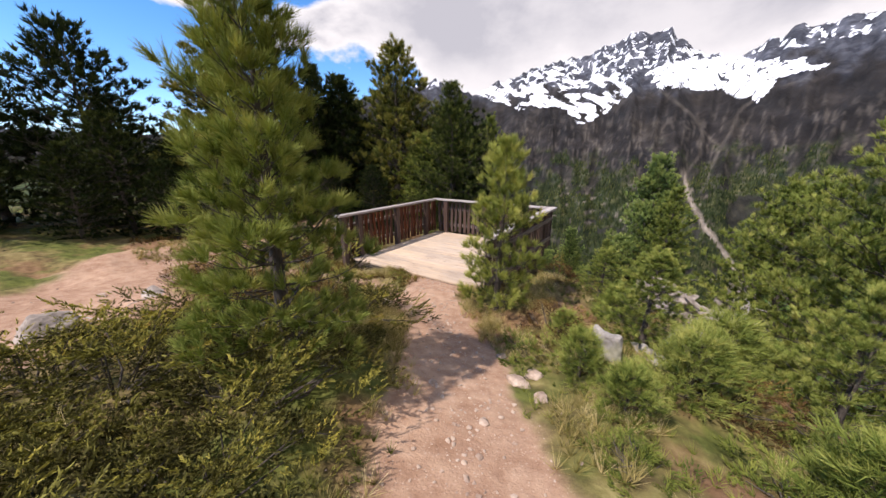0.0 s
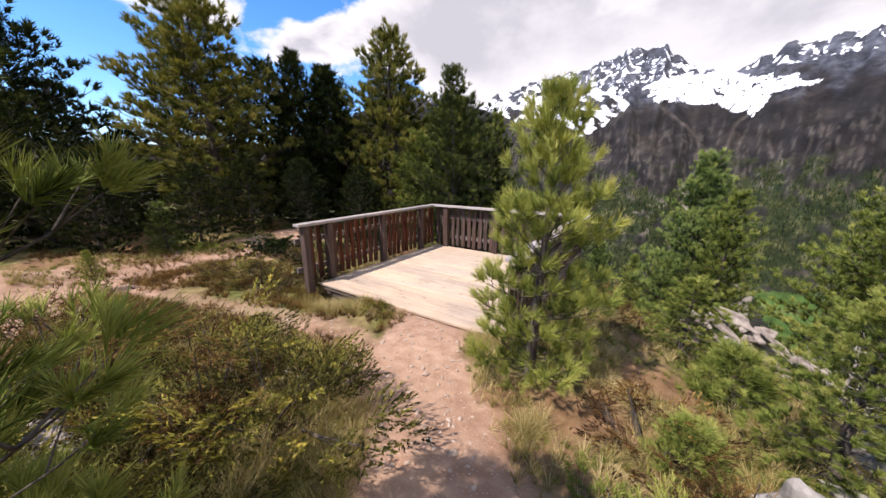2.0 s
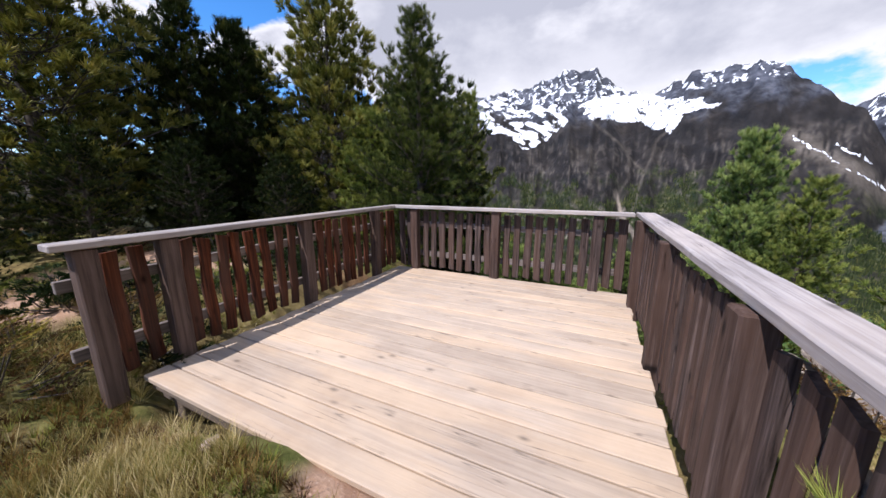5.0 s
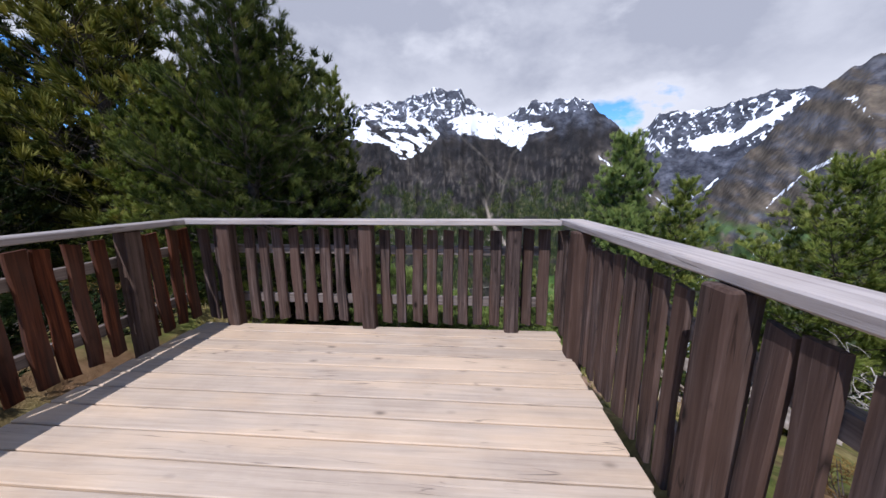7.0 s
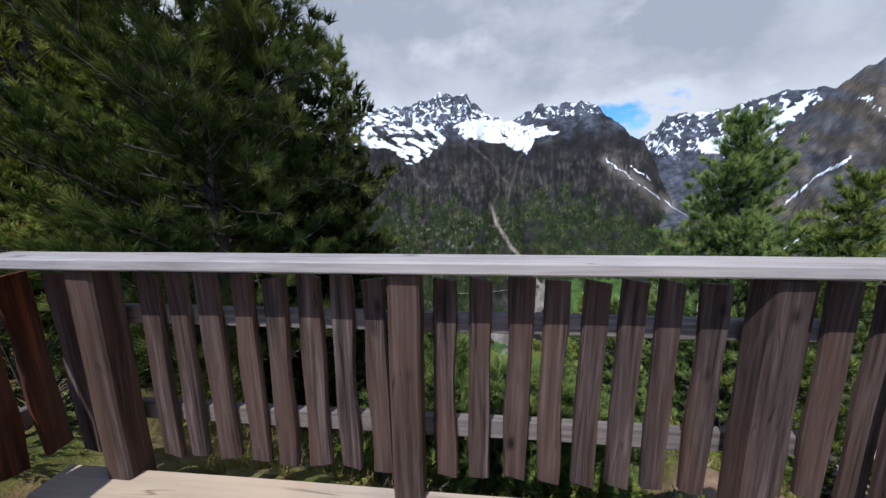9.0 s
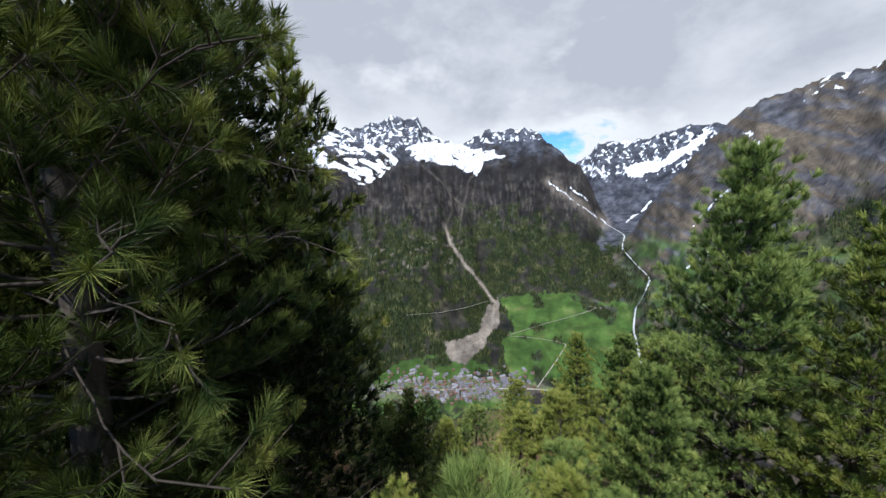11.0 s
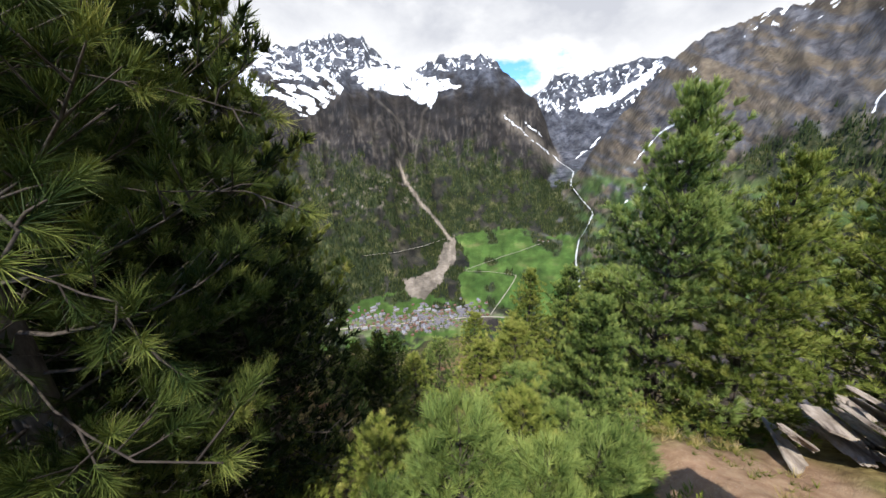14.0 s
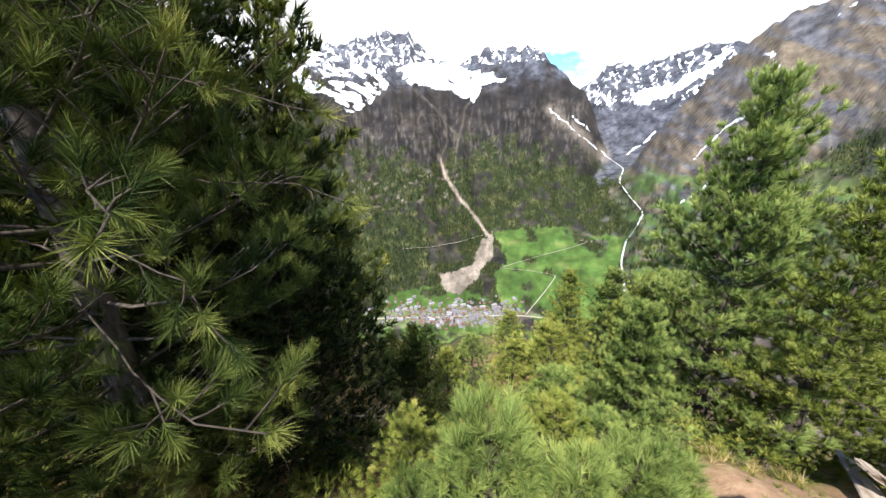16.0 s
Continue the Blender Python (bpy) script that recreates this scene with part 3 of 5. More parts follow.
forest = forest * (1 - 0.8 * step(0.55, 0.68, fbm(faz * 0.5, fel * 0.6, 5, 57)))
meadow = (inside(waz, wel, FIELD) | inside(waz, wel, FIELD_W)).astype(float) * (1 - 0.85 * step(0.60, 0.70, fbm(faz * 0.35, fel * 0.5, 4, 59)))
meadow = np.maximum(meadow, 0.85 * step(31, 36, faz) * step(-2, -6, fel) * (fel > -20) * step(0.45, 0.6, fbm(faz * 0.6, fel * 0.8, 4, 60)))
town = inside(waz, wel, [(-16, -28.6), (-6, -28.7), (2, -29.2), (11, -28.6), (17, -28.2), (24, -29.2), (18, -31.0), (11, -32.0), (-3, -32.0), (-16, -31)])
scree = np.maximum(scree, 0.22 * town)
forest = forest * (1 - np.minimum(1, scree * 1.6)) * (1 - step(0.1, 0.4, meadow))
meadow = meadow * (1 - step(0.2, 0.6, scree))
crag = np.where(on_b, 1.0, np.where(on_c, 0.8 * step(0.60, 0.75, rib + 0.25 * wobble), step(8.5, 12.0, fel + 7 * wobble)))
# mask of slopes coloured as sunlit, against the cloud-shaded heath
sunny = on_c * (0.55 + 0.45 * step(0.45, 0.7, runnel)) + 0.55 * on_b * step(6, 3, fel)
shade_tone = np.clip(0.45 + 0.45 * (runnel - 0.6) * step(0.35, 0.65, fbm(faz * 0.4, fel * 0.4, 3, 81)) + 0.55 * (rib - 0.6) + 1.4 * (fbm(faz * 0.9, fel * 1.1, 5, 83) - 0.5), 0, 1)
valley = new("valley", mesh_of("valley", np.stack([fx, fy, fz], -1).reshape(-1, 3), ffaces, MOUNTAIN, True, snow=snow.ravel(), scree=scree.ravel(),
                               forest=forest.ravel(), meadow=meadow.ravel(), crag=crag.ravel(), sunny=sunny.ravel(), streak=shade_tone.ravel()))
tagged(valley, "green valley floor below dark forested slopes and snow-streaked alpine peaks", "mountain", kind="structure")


def far_place(az, el, low=900.0):
    """Where the line of sight from the deck first meets the far slopes."""
    r = np.linspace(low, 4800, 900)
    a = np.full_like(r, az)
    x, y = EYE[0] + r * np.sin(np.radians(az)), EYE[1] + r * np.cos(np.radians(az))
    z = far_height(x, y, a, r)
    hit = np.nonzero(np.degrees(np.arctan2(z - 1.4, r)) >= el)[0]
    k = hit[0] if len(hit) else len(r) - 1
    return np.array([x[k], y[k], z[k]])


def ribbon(name, line, width, material, label, category, lift=3.0, ragged=0.0):
    """A narrow strip laid over the far slopes."""
    pts = []
    for (a0, e0), (a1, e1) in zip(line, line[1:]):
        pts += [far_place(a0 + (a1 - a0) * t, e0 + (e1 - e0) * t) for t in np.linspace(0, 1, 9)[:-1]]
    pts = np.array(pts + [far_place(*line[-1])])
    pts[1:-1] = (pts[:-2] + 2 * pts[1:-1] + pts[2:]) / 4
    side = np.gradient(pts, axis=0)
    side = np.stack([side[:, 1], -side[:, 0]], 1)
    side /= np.linalg.norm(side, axis=1)[:, None] + 1e-9
    w = width * (1 + ragged * (np.random.default_rng(4).random(len(pts)) - 0.5))
    left, right = pts.copy(), pts.copy()
    left[:, :2] += side * w[:, None] / 2
    right[:, :2] -= side * w[:, None] / 2
    left[:, 2] += lift
    right[:, 2] += lift
    n = len(pts)
    i = np.arange(n - 1)
    ob = new(name, mesh_of(name, np.concatenate([left, right]), np.stack([i, i + 1, n + i + 1, n + i], 1), material, True))
    return tagged(ob, label, category, kind="structure")


ribbon("stream", STREAM, 9, FOAM, "white mountain stream running down to the valley", "stream", 4, 0.9)
ribbon("road_1", [(29.5, -15.9), (25.5, -17.6), (18.0, -20.4), (14.7, -21.6)], 4, ROAD, "pale gravel farm track across green meadows", "road")
ribbon("road_2", [(14.7, -21.6), (20, -21.6), (25.1, -22.0), (23.6, -24.7), (20.3, -29.3)], 4, ROAD, "pale gravel farm track bending through the meadow", "road")
ribbon("road_3", [(-4, -18.2), (2, -18.0), (7, -17.2), (11.5, -15.8)], 5, ROAD, "pale forest track along the slope", "road", 8)
ribbon("road_4", [(-15, -29.6), (-7, -30.2), (2, -30.6), (12, -30.2), (20.5, -29.6), (27, -29.4)], 8, ROAD, "grey village street on the valley floor", "road")

# ---- deck ----
W, D_NEAR, D_FAR = 3.50, -3.48, 0.075


def plank_mesh(name, lx, ly, lz, material, bevel=0.004, warp=0.0, seed=0, cuts=1, long=0):
    """A sawn board, its lower left corner at the origin, with eased and slightly uneven edges."""
    rng = random.Random(seed)
    bm = bmesh.new()
    bmesh.ops.create_cube(bm, size=1.0)
    for v in bm.verts:
        v.co = Vector(((v.co.x + 0.5) * lx, (v.co.y + 0.5) * ly, (v.co.z + 0.5) * lz))
    if cuts > 1:
        axis = Vector([1.0 if k == long else 0.0 for k in range(3)])
        edges = [e for e in bm.edges if abs((e.verts[1].co - e.verts[0].co).normalized().dot(axis)) > 0.9]
        bmesh.ops.subdivide_edges(bm, edges=edges, cuts=cuts, use_grid_fill=True)
    if bevel:
        bmesh.ops.bevel(bm, geom=[e for e in bm.edges if len(e.link_faces) == 2 and e.calc_face_angle(0) > 1.0], offset=bevel, segments=1, affect="EDGES", clamp_overlap=True)
    if warp:
        phase = [rng.uniform(0, 9) for _ in range(4)]
        for v in bm.verts:
            s = v.co[long]
            v.co[(long + 1) % 3] += warp * (math.sin(s * 5 + phase[0]) + 0.6 * math.sin(s * 13 + phase[1]))
            v.co[(long + 2) % 3] += 0.3 * warp * math.sin(s * 6 + phase[2])
    return bm_mesh(name, bm, material)


deck = thing("deck", pose(0, 0, 0), "pale sunlit wooden viewing deck of wide planks on the hillside", "deck")
for k in range(3):
    part("joist", plank_mesh("joist", 0.10, D_FAR - D_NEAR - 0.12, 0.15, BEAM, 0.006, 0, k), deck, pose(0.10 + k * 1.58, D_NEAR + 0.06, -0.195))
part("edge_beam", plank_mesh("edge_beam", W - 0.06, 0.06, 0.075, BEAM, 0.005, 0.002, 5, 6), deck, pose(0.05, D_NEAR + 0.03, -0.118))
part("edge_beam", plank_mesh("edge_beam", W - 0.10, 0.07, 0.09, BEAM, 0.005, 0.002, 6, 6), deck, pose(0.07, D_NEAR + 0.09, -0.24))
part("edge_beam", plank_mesh("edge_beam", W - 0.06, 0.05, 0.14, BEAM, 0.005, 0.002, 7, 6), deck, pose(0.05, D_FAR - 0.10, -0.19))
for px_, py_ in ((0.15, -3.3), (1.75, -3.3), (3.3, -3.3), (0.15, -0.1), (1.75, -0.1), (3.3, -0.1)):
    low = ground_at(px_, py_) - 0.15
    part("support", plank_mesh("support", 0.13, 0.13, -0.19 - low, BEAM, 0.008), deck, pose(px_ - 0.06, py_ - 0.06, low))
BOARDS = 20
pitch = (D_FAR - D_NEAR) / BOARDS
deck_meshes = [plank_mesh("plank", W - 0.02, pitch - 0.011, 0.042, DECK_WOOD, 0.006, 0.0012, k, 8) for k in range(4)]
for k in range(BOARDS):
    end = 0.012 * math.sin(k * 2.4)
    part("plank", deck_meshes[k % 4], deck, pose(0.012 + end, D_NEAR + k * pitch, -0.042 + 0.0012 * math.sin(k * 5.1)))

# ---- railings ----
CAP_Z = 1.055


def picket_mesh(seed, material, wavy):
    """A rough upright slat with a live edge: width along x, its inner face at y = 0."""
    rng = random.Random(seed)
    n, h = 11, 0.93
    w, t = rng.uniform(0.092, 0.110), 0.026
    ph = [rng.uniform(0, 6.28) for _ in range(6)]
    bm = bmesh.new()
    rows = []
    for i in range(n):
        z = h * i / (n - 1)
        c = wavy * (0.5 * math.sin(z * 4 + ph[0]) + 0.5 * math.sin(z * 9 + ph[1]))
        l = -w / 2 + c + wavy * 0.6 * math.sin(z * 11 + ph[2])
        r = w / 2 + c + wavy * 0.6 * math.sin(z * 10 + ph[3])
        slope = 0.004 if 0 < i < n - 1 else 0.0
        tilt = rng.uniform(-0.012, 0.012) if i in (0, n - 1) else 0
        rows.append([bm.verts.new((l + 0.006, 0, z - tilt)), bm.verts.new((r - 0.006, 0, z + tilt)), bm.verts.new((r, 0.007 + slope, z + tilt)),
                     bm.verts.new((r, t, z + tilt)), bm.verts.new((l, t, z - tilt)), bm.verts.new((l, 0.007 + slope, z - tilt))])
    for a, b in zip(rows, rows[1:]):
        for k in range(6):
            bm.faces.new((a[k], a[(k + 1) % 6], b[(k + 1) % 6], b[k]))
    bm.faces.new(rows[0][::-1])
    bm.faces.new(rows[-1])
    bmesh.ops.recalc_face_normals(bm, faces=bm.faces)
    return bm_mesh("picket", bm, material)


GREY_PICKETS = [picket_mesh(40 + k, GREY_WOOD, 0.006) for k in range(7)]
RED_PICKETS = [picket_mesh(70 + k, RED_WOOD, 0.008) for k in range(7)]


def railing(m, length, posts, pickets, label, cap, rail, post_wood, seed, low=0.022, back=0.126, slack=0.0, wide=1.0, post_y=0.0, cap_y=-0.035, cap_wide=0.16):
    """A railing along its own x axis, the deck on its -y side."""
    rng = random.Random(seed)
    rl = thing("railing", m, label, "railing", "railings round the deck")
    post_m = [plank_mesh("post", 0.125, 0.12, CAP_Z - 0.052 + 0.16, post_wood, 0.010, 0.002, seed + k, 6, 2) for k in range(2)]
    for k, x in enumerate(posts):
        part("post", post_m[k % 2], rl, pose(x - 0.0625, post_y, -0.16, 0, rng.uniform(-0.6, 0.6), 0))
    part("top_rail", plank_mesh("top_rail", length, cap_wide, 0.048, cap, 0.007, 0.0025, seed, 14), rl, pose(0, cap_y, CAP_Z - 0.048))
    for z, h in ((0.705, 0.085), (0.20, 0.09)):
        part("cross_rail", plank_mesh("cross_rail", length - 0.06, 0.045, h, rail, 0.005, 0.003, seed + 9, 10), rl, pose(0.03, back + 0.027, z))
    for x in pickets:
        mesh = rng.choice(GREY_PICKETS if post_wood is GREY_WOOD and slack == 0 else RED_PICKETS)
        part("picket", mesh, rl, pose(x + rng.uniform(-0.008, 0.008), back + rng.uniform(-0.003, 0.0), low + rng.uniform(-0.012, 0.012), 0, rng.uniform(-0.9, 0.9) * (1 + 2 * slack), 0) @ Matrix.Diagonal((wide, 1, 1, 1)))
    return rl


def bays(posts, start, end, count=8):
    spots = []
    for a, b in zip(posts, posts[1:]):
        spots += [a + (b - a) * (k + 1) / (count + 1) for k in range(count)]
    k = 1
    gap = (posts[1] - posts[0]) / (count + 1)
    while posts[0] - gap * k > start:
        spots.append(posts[0] - gap * k)
        k += 1
    k = 1
    while posts[-1] + gap * k < end:
        spots.append(posts[-1] + gap * k)
        k += 1
    return spots


far_posts = [0.36, 1.725, 3.08]
railing(pose(0, 0, 0), W - 0.03, far_posts, bays(far_posts, 0.02, 3.56), "weathered grey wooden railing with uneven upright slats", CAP_X, RAIL_X, GREY_WOOD, 3)
left_posts = [0.16, 0.62, 1.97, 3.30]
railing(pose(0, -3.78, 0, 0, 0, 90), 3.78 + 0.13, left_posts, bays(left_posts[1:], 0.27, 3.92), "red-brown wooden railing with wavy-edged slats, in shade",
        CAP_X, RAIL_X, wood("dark_post_wood", [(0.3, (0.06, 0.04, 0.032)), (0.7, (0.17, 0.12, 0.10))], 2), 5, slack=0.5)
right_posts = [0.37, 1.74, 3.10]
railing(pose(W - 0.02, 0.13, 0, 0, 0, -90), 3.85, [p + 0.13 for p in right_posts], bays([p + 0.13 for p in right_posts], 0.04, 3.8, 9), "weathered grey wooden railing of close-set slats",
        CAP_X, RAIL_X, GREY_WOOD, 9, low=0.0, back=0.052, wide=0.90, post_y=-0.030, cap_y=0.012, cap_wide=0.20)

# ---- trees ----


def needles(pos, way, rng, count, length, width, shoot, spread=0.75, tone=None):
    """Needles set along short shoots: one thin triangle each."""
    n = len(pos)
    way = way / (np.linalg.norm(way, axis=1)[:, None] + 1e-9)
    ref = np.where(np.abs(way[:, 2:3]) < 0.9, np.array([[0, 0, 1.0]]), np.array([[1.0, 0, 0]]))
    u = np.cross(way, ref)
    u /= np.linalg.norm(u, axis=1)[:, None]
    v = np.cross(way, u)
    t = rng.random((n, count, 1))
    a = rng.random((n, count, 1)) * 2 * np.pi
    open_ = spread * (1.15 - 0.75 * t) * rng.uniform(0.75, 1.15, (n, count, 1))
    side = np.cos(a) * u[:, None] + np.sin(a) * v[:, None]
    d = way[:, None] * np.cos(open_) + side * np.sin(open_)
    d[..., 2] += 0.10
    base = pos[:, None] + way[:, None] * t * shoot
    ln = length * rng.uniform(0.75, 1.15, (n, count, 1))
    tip = base + d * ln
    tip[..., 2] -= 0.10 * ln[..., 0]
    turn = rng.normal(size=(n, count, 3))
    across = np.cross(d, turn)
    across /= np.linalg.norm(across, axis=2)[..., None] + 1e-9
    verts = np.stack([base + across * width / 2, base - across * width / 2, tip], 2).reshape(-1, 3)
    faces = np.arange(len(verts)).reshape(-1, 3)
    tn = (rng.random(n) * 0.6 + 0.2) if tone is None else tone
    # needle bases toned darker than tips: inner shade put into the colour
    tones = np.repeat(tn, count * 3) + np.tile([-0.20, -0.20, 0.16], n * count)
    return verts, faces, tones


def tube(points, radii, sides):
    pts, radii = np.asarray(points, float), np.asarray(radii, float)
    d = np.gradient(pts, axis=0)
    d /= np.linalg.norm(d, axis=1)[:, None] + 1e-9
    ref = np.where(np.abs(d[:, 2:3]) < 0.85, np.array([[0, 0, 1.0]]), np.array([[1.0, 0, 0]]))
    u = np.cross(d, ref)
    u /= np.linalg.norm(u, axis=1)[:, None] + 1e-9
    v = np.cross(d, u)
    a = np.linspace(0, 2 * np.pi, sides, endpoint=False)
    ring = pts[:, None] + radii[:, None, None] * (np.cos(a)[None, :, None] * u[:, None] + np.sin(a)[None, :, None] * v[:, None])
    n = len(pts)
    i, k = np.meshgrid(np.arange(n - 1), np.arange(sides), indexing="ij")
    k2 = (k + 1) % sides
    faces = np.stack([i * sides + k, i * sides + k2, (i + 1) * sides + k2, (i + 1) * sides + k], -1).reshape(-1, 4)
    return ring.reshape(-1, 3), faces


def gather(pieces):
    verts, faces, off = [], [], 0
    for v, f in pieces:
        verts.append(v)
        faces.append(f + off)
        off += len(v)
    return np.concatenate(verts), np.concatenate(faces)


def pine_meshes(height, radius, seed, count=20, length=0.085, width=0.005, whorl=0.24, clear=0.06, material=PINE, shape=1.25, lean=0.02, side_step=0.15, limbs=6, tufts=6, inner=0):
    """Trunk with limbs, and crown, of a stone pine: whorls of rising limbs, side shoots, brushes of long needles."""
    rng = np.random.default_rng(seed)
    zs = np.linspace(0, height, 14)
    bend = np.stack([lean * height * np.sin(zs / height * 2.2 + seed), lean * height * np.cos(zs / height * 1.7 + seed) - lean * height * math.cos(seed), zs], 1)
    bend[:, :2] -= bend[0, :2]
    base_r = 0.017 * height + 0.022
    trunk = tube(bend, base_r * (1 - 0.93 * zs / height), 9)
    branches, pos, way, tone = [], [], [], []

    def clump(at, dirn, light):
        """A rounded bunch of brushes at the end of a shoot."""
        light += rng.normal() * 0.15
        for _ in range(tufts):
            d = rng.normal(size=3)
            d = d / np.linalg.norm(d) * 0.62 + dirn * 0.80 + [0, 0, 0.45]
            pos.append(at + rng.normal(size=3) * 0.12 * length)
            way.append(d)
            # upward brushes lighter, low ones darker: light from above painted into the tone
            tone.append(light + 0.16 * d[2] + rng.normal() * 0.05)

    z = height * clear
    turn = rng.random() * 6.28
    while z < height * 0.985:
        f = z / height
        crown = radius * (1 - f**shape) ** 0.80 * (0.62 + 0.38 * min(1, f / 0.22)) + 0.07
        root = np.array([np.interp(z, zs, bend[:, k]) for k in range(3)])
        m = limbs if f < 0.85 else 4
        turn += 0.7
        for b in range(m):
            az = turn + b * 6.283 / m + rng.normal() * 0.22
            ln = crown * rng.uniform(0.68, 1.14)
            out = np.array([math.cos(az), math.sin(az), 0])
            rise = np.interp(f, [0, 0.35, 0.8, 1], [-0.12, 0.12, 0.55, 1.3]) + rng.normal() * 0.10
            s = np.linspace(0, 1, 6)[:, None]
            line = root + out * ln * s + np.array([0, 0, 1]) * ln * (rise * s + 0.30 * s**2.2)
            line += np.cumsum(rng.normal(size=(6, 3)) * 0.012 * ln, 0) * (s > 0)
            thick = 0.004 + 0.010 * ln
            branches.append(tube(line, thick * (1 - 0.8 * s[:, 0]), 3))
            steps = max(2, int(ln / side_step))
            for j in range(steps + 1):
                q = 0.26 + 0.74 * j / steps if steps else 1.0
                at = np.array([np.interp(q, s[:, 0], line[:, k]) for k in range(3)])
                ahead = line[-1] - line[-3]
                ahead /= np.linalg.norm(ahead)
                if j == steps:
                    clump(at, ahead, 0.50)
                    continue
                for sgn in (-1, 1):
                    if rng.random() < 0.12:
                        continue
                    lat = np.array([-out[1], out[0], 0]) * sgn
                    dirn = ahead * 0.75 + lat * rng.uniform(0.6, 1.1) + np.array([0, 0, rng.uniform(0.05, 0.5)])
                    dirn /= np.linalg.norm(dirn)
                    far = ln * rng.uniform(0.16, 0.36) * (1.15 - 0.6 * q) + 0.04
                    tip = at + dirn * far + np.array([0, 0, 0.12 * far])
                    branches.append(tube(np.array([at, tip]), np.array([0.5, 0.2]) * thick * 0.8, 3))
                    # clumps near the trunk start darker, the crown's shade painted into them
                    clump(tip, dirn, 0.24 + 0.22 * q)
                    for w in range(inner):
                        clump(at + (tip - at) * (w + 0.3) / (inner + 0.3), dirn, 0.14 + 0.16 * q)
        z += whorl * rng.uniform(0.75, 1.2) * (1 - 0.35 * f)
    top = bend[-1]
    for k in range(6):
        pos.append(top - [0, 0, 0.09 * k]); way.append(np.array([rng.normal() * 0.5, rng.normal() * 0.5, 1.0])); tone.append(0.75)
    pos, way, tone = np.array(pos), np.array(way), np.array(tone)
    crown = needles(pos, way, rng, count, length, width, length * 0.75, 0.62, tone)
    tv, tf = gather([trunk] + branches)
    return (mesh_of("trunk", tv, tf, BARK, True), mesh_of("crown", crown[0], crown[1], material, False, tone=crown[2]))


def pine(meshes, x, y, scale=1.0, turn=0.0, label="", group="", wide=1.0, sink=0.08, z=None, tip=(0, 0)):
    m = Matrix.Translation((x, y, (ground_at(x, y) if z is None else z) - sink)) @ Euler((radians(tip[0]), radians(tip[1]), radians(turn))).to_matrix().to_4x4()
    t = thing("pine_tree", m, label or "green stone pine with dense tufted branches on the slope", "tree", group)
    t.scale = (scale * wide, scale * wide, scale)
    for name, me in zip(("trunk", "crown"), meshes):
        part(name, me, t)
    return t


HERO = pine_meshes(2.75, 0.74, 11, 26, 0.090, 0.0045, 0.21, 0.08, shape=1.05, side_step=0.14, tufts=5)
YOUNG_A = pine_meshes(2.9, 0.84, 19, 18, 0.090, 0.0070, 0.24, 0.06, shape=1.5, side_step=0.20, tufts=6)
YOUNG_B = pine_meshes(2.4, 0.66, 12, 22, 0.095, 0.0050, 0.20, 0.06, PINE_LIGHT, shape=1.4, side_step=0.14, tufts=5)
YOUNG_C = pine_meshes(2.4, 0.80, 21, 18, 0.090, 0.0070, 0.25, 0.05, PINE_GREEN, shape=1.5, side_step=0.20, tufts=5)
NEAR_PINE = pine_meshes(1.5, 0.40, 27, 24, 0.080, 0.0036, 0.15, 0.05, PINE_GREEN, shape=1.2, side_step=0.10, tufts=4)
SEEDLING = pine_meshes(1.2, 0.50, 22, 12, 0.150, 0.0090, 0.20, 0.05, shape=1.4, side_step=0.16, tufts=4)
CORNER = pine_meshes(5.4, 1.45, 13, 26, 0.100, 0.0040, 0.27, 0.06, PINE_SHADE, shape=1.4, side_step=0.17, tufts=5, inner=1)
MID_A = pine_meshes(4.9, 1.45, 14, 14, 0.090, 0.0100, 0.24, 0.03, shape=1.6, side_step=0.18, tufts=4, inner=1)
MID_C = pine_meshes(4.9, 1.50, 24, 16, 0.085, 0.0085, 0.25, 0.03, PINE_GREEN, shape=1.0, side_step=0.17, tufts=5, inner=1)
MID_B = pine_meshes(4.3, 1.15, 15, 14, 0.085, 0.0095, 0.27, 0.03, shape=1.1, side_step=0.18, tufts=4, inner=1)
BIG_A = pine_meshes(7.3, 2.1, 16, 9, 0.160, 0.024, 0.33, 0.05, PINE_MID, shape=1.6, side_step=0.24, tufts=6)
BIG_B = pine_meshes(6.8, 1.6, 17, 9, 0.160, 0.024, 0.31, 0.04, PINE_FOREST_SHADE, shape=1.5, side_step=0.23, tufts=6)
DARK_A = pine_meshes(7.3, 2.5, 18, 7, 0.20, 0.040, 0.40, 0.02, PINE_FOREST_SHADE, shape=1.7, side_step=0.36, limbs=6, tufts=4)


def top_at(meshes_height, x, y, top):
    return (top - ground_at(x, y) + 0.08) / meshes_height


FRONT = "young stone pine with long grey-green needles beside the path"
pine(HERO, 3.42, -7.05, 0.98, 40, "young stone pine with long needles among juniper", "pines by the path", 1.0, tip=(3, 0))
pine(YOUNG_B, 3.92, -4.10, top_at(2.5, 3.92, -4.10, 2.46), 10, "slim young stone pine growing beside the deck", "pines by the path", 0.86)
pine(YOUNG_A, 5.85, -3.95, 0.43, 120, "small bright green pine sapling beside a boulder", "pines by the path", 1.4)
pine(YOUNG_A, 5.15, -2.4, 0.34, 60, "small bright green pine sapling beside a boulder", "pines by the path", 1.5)
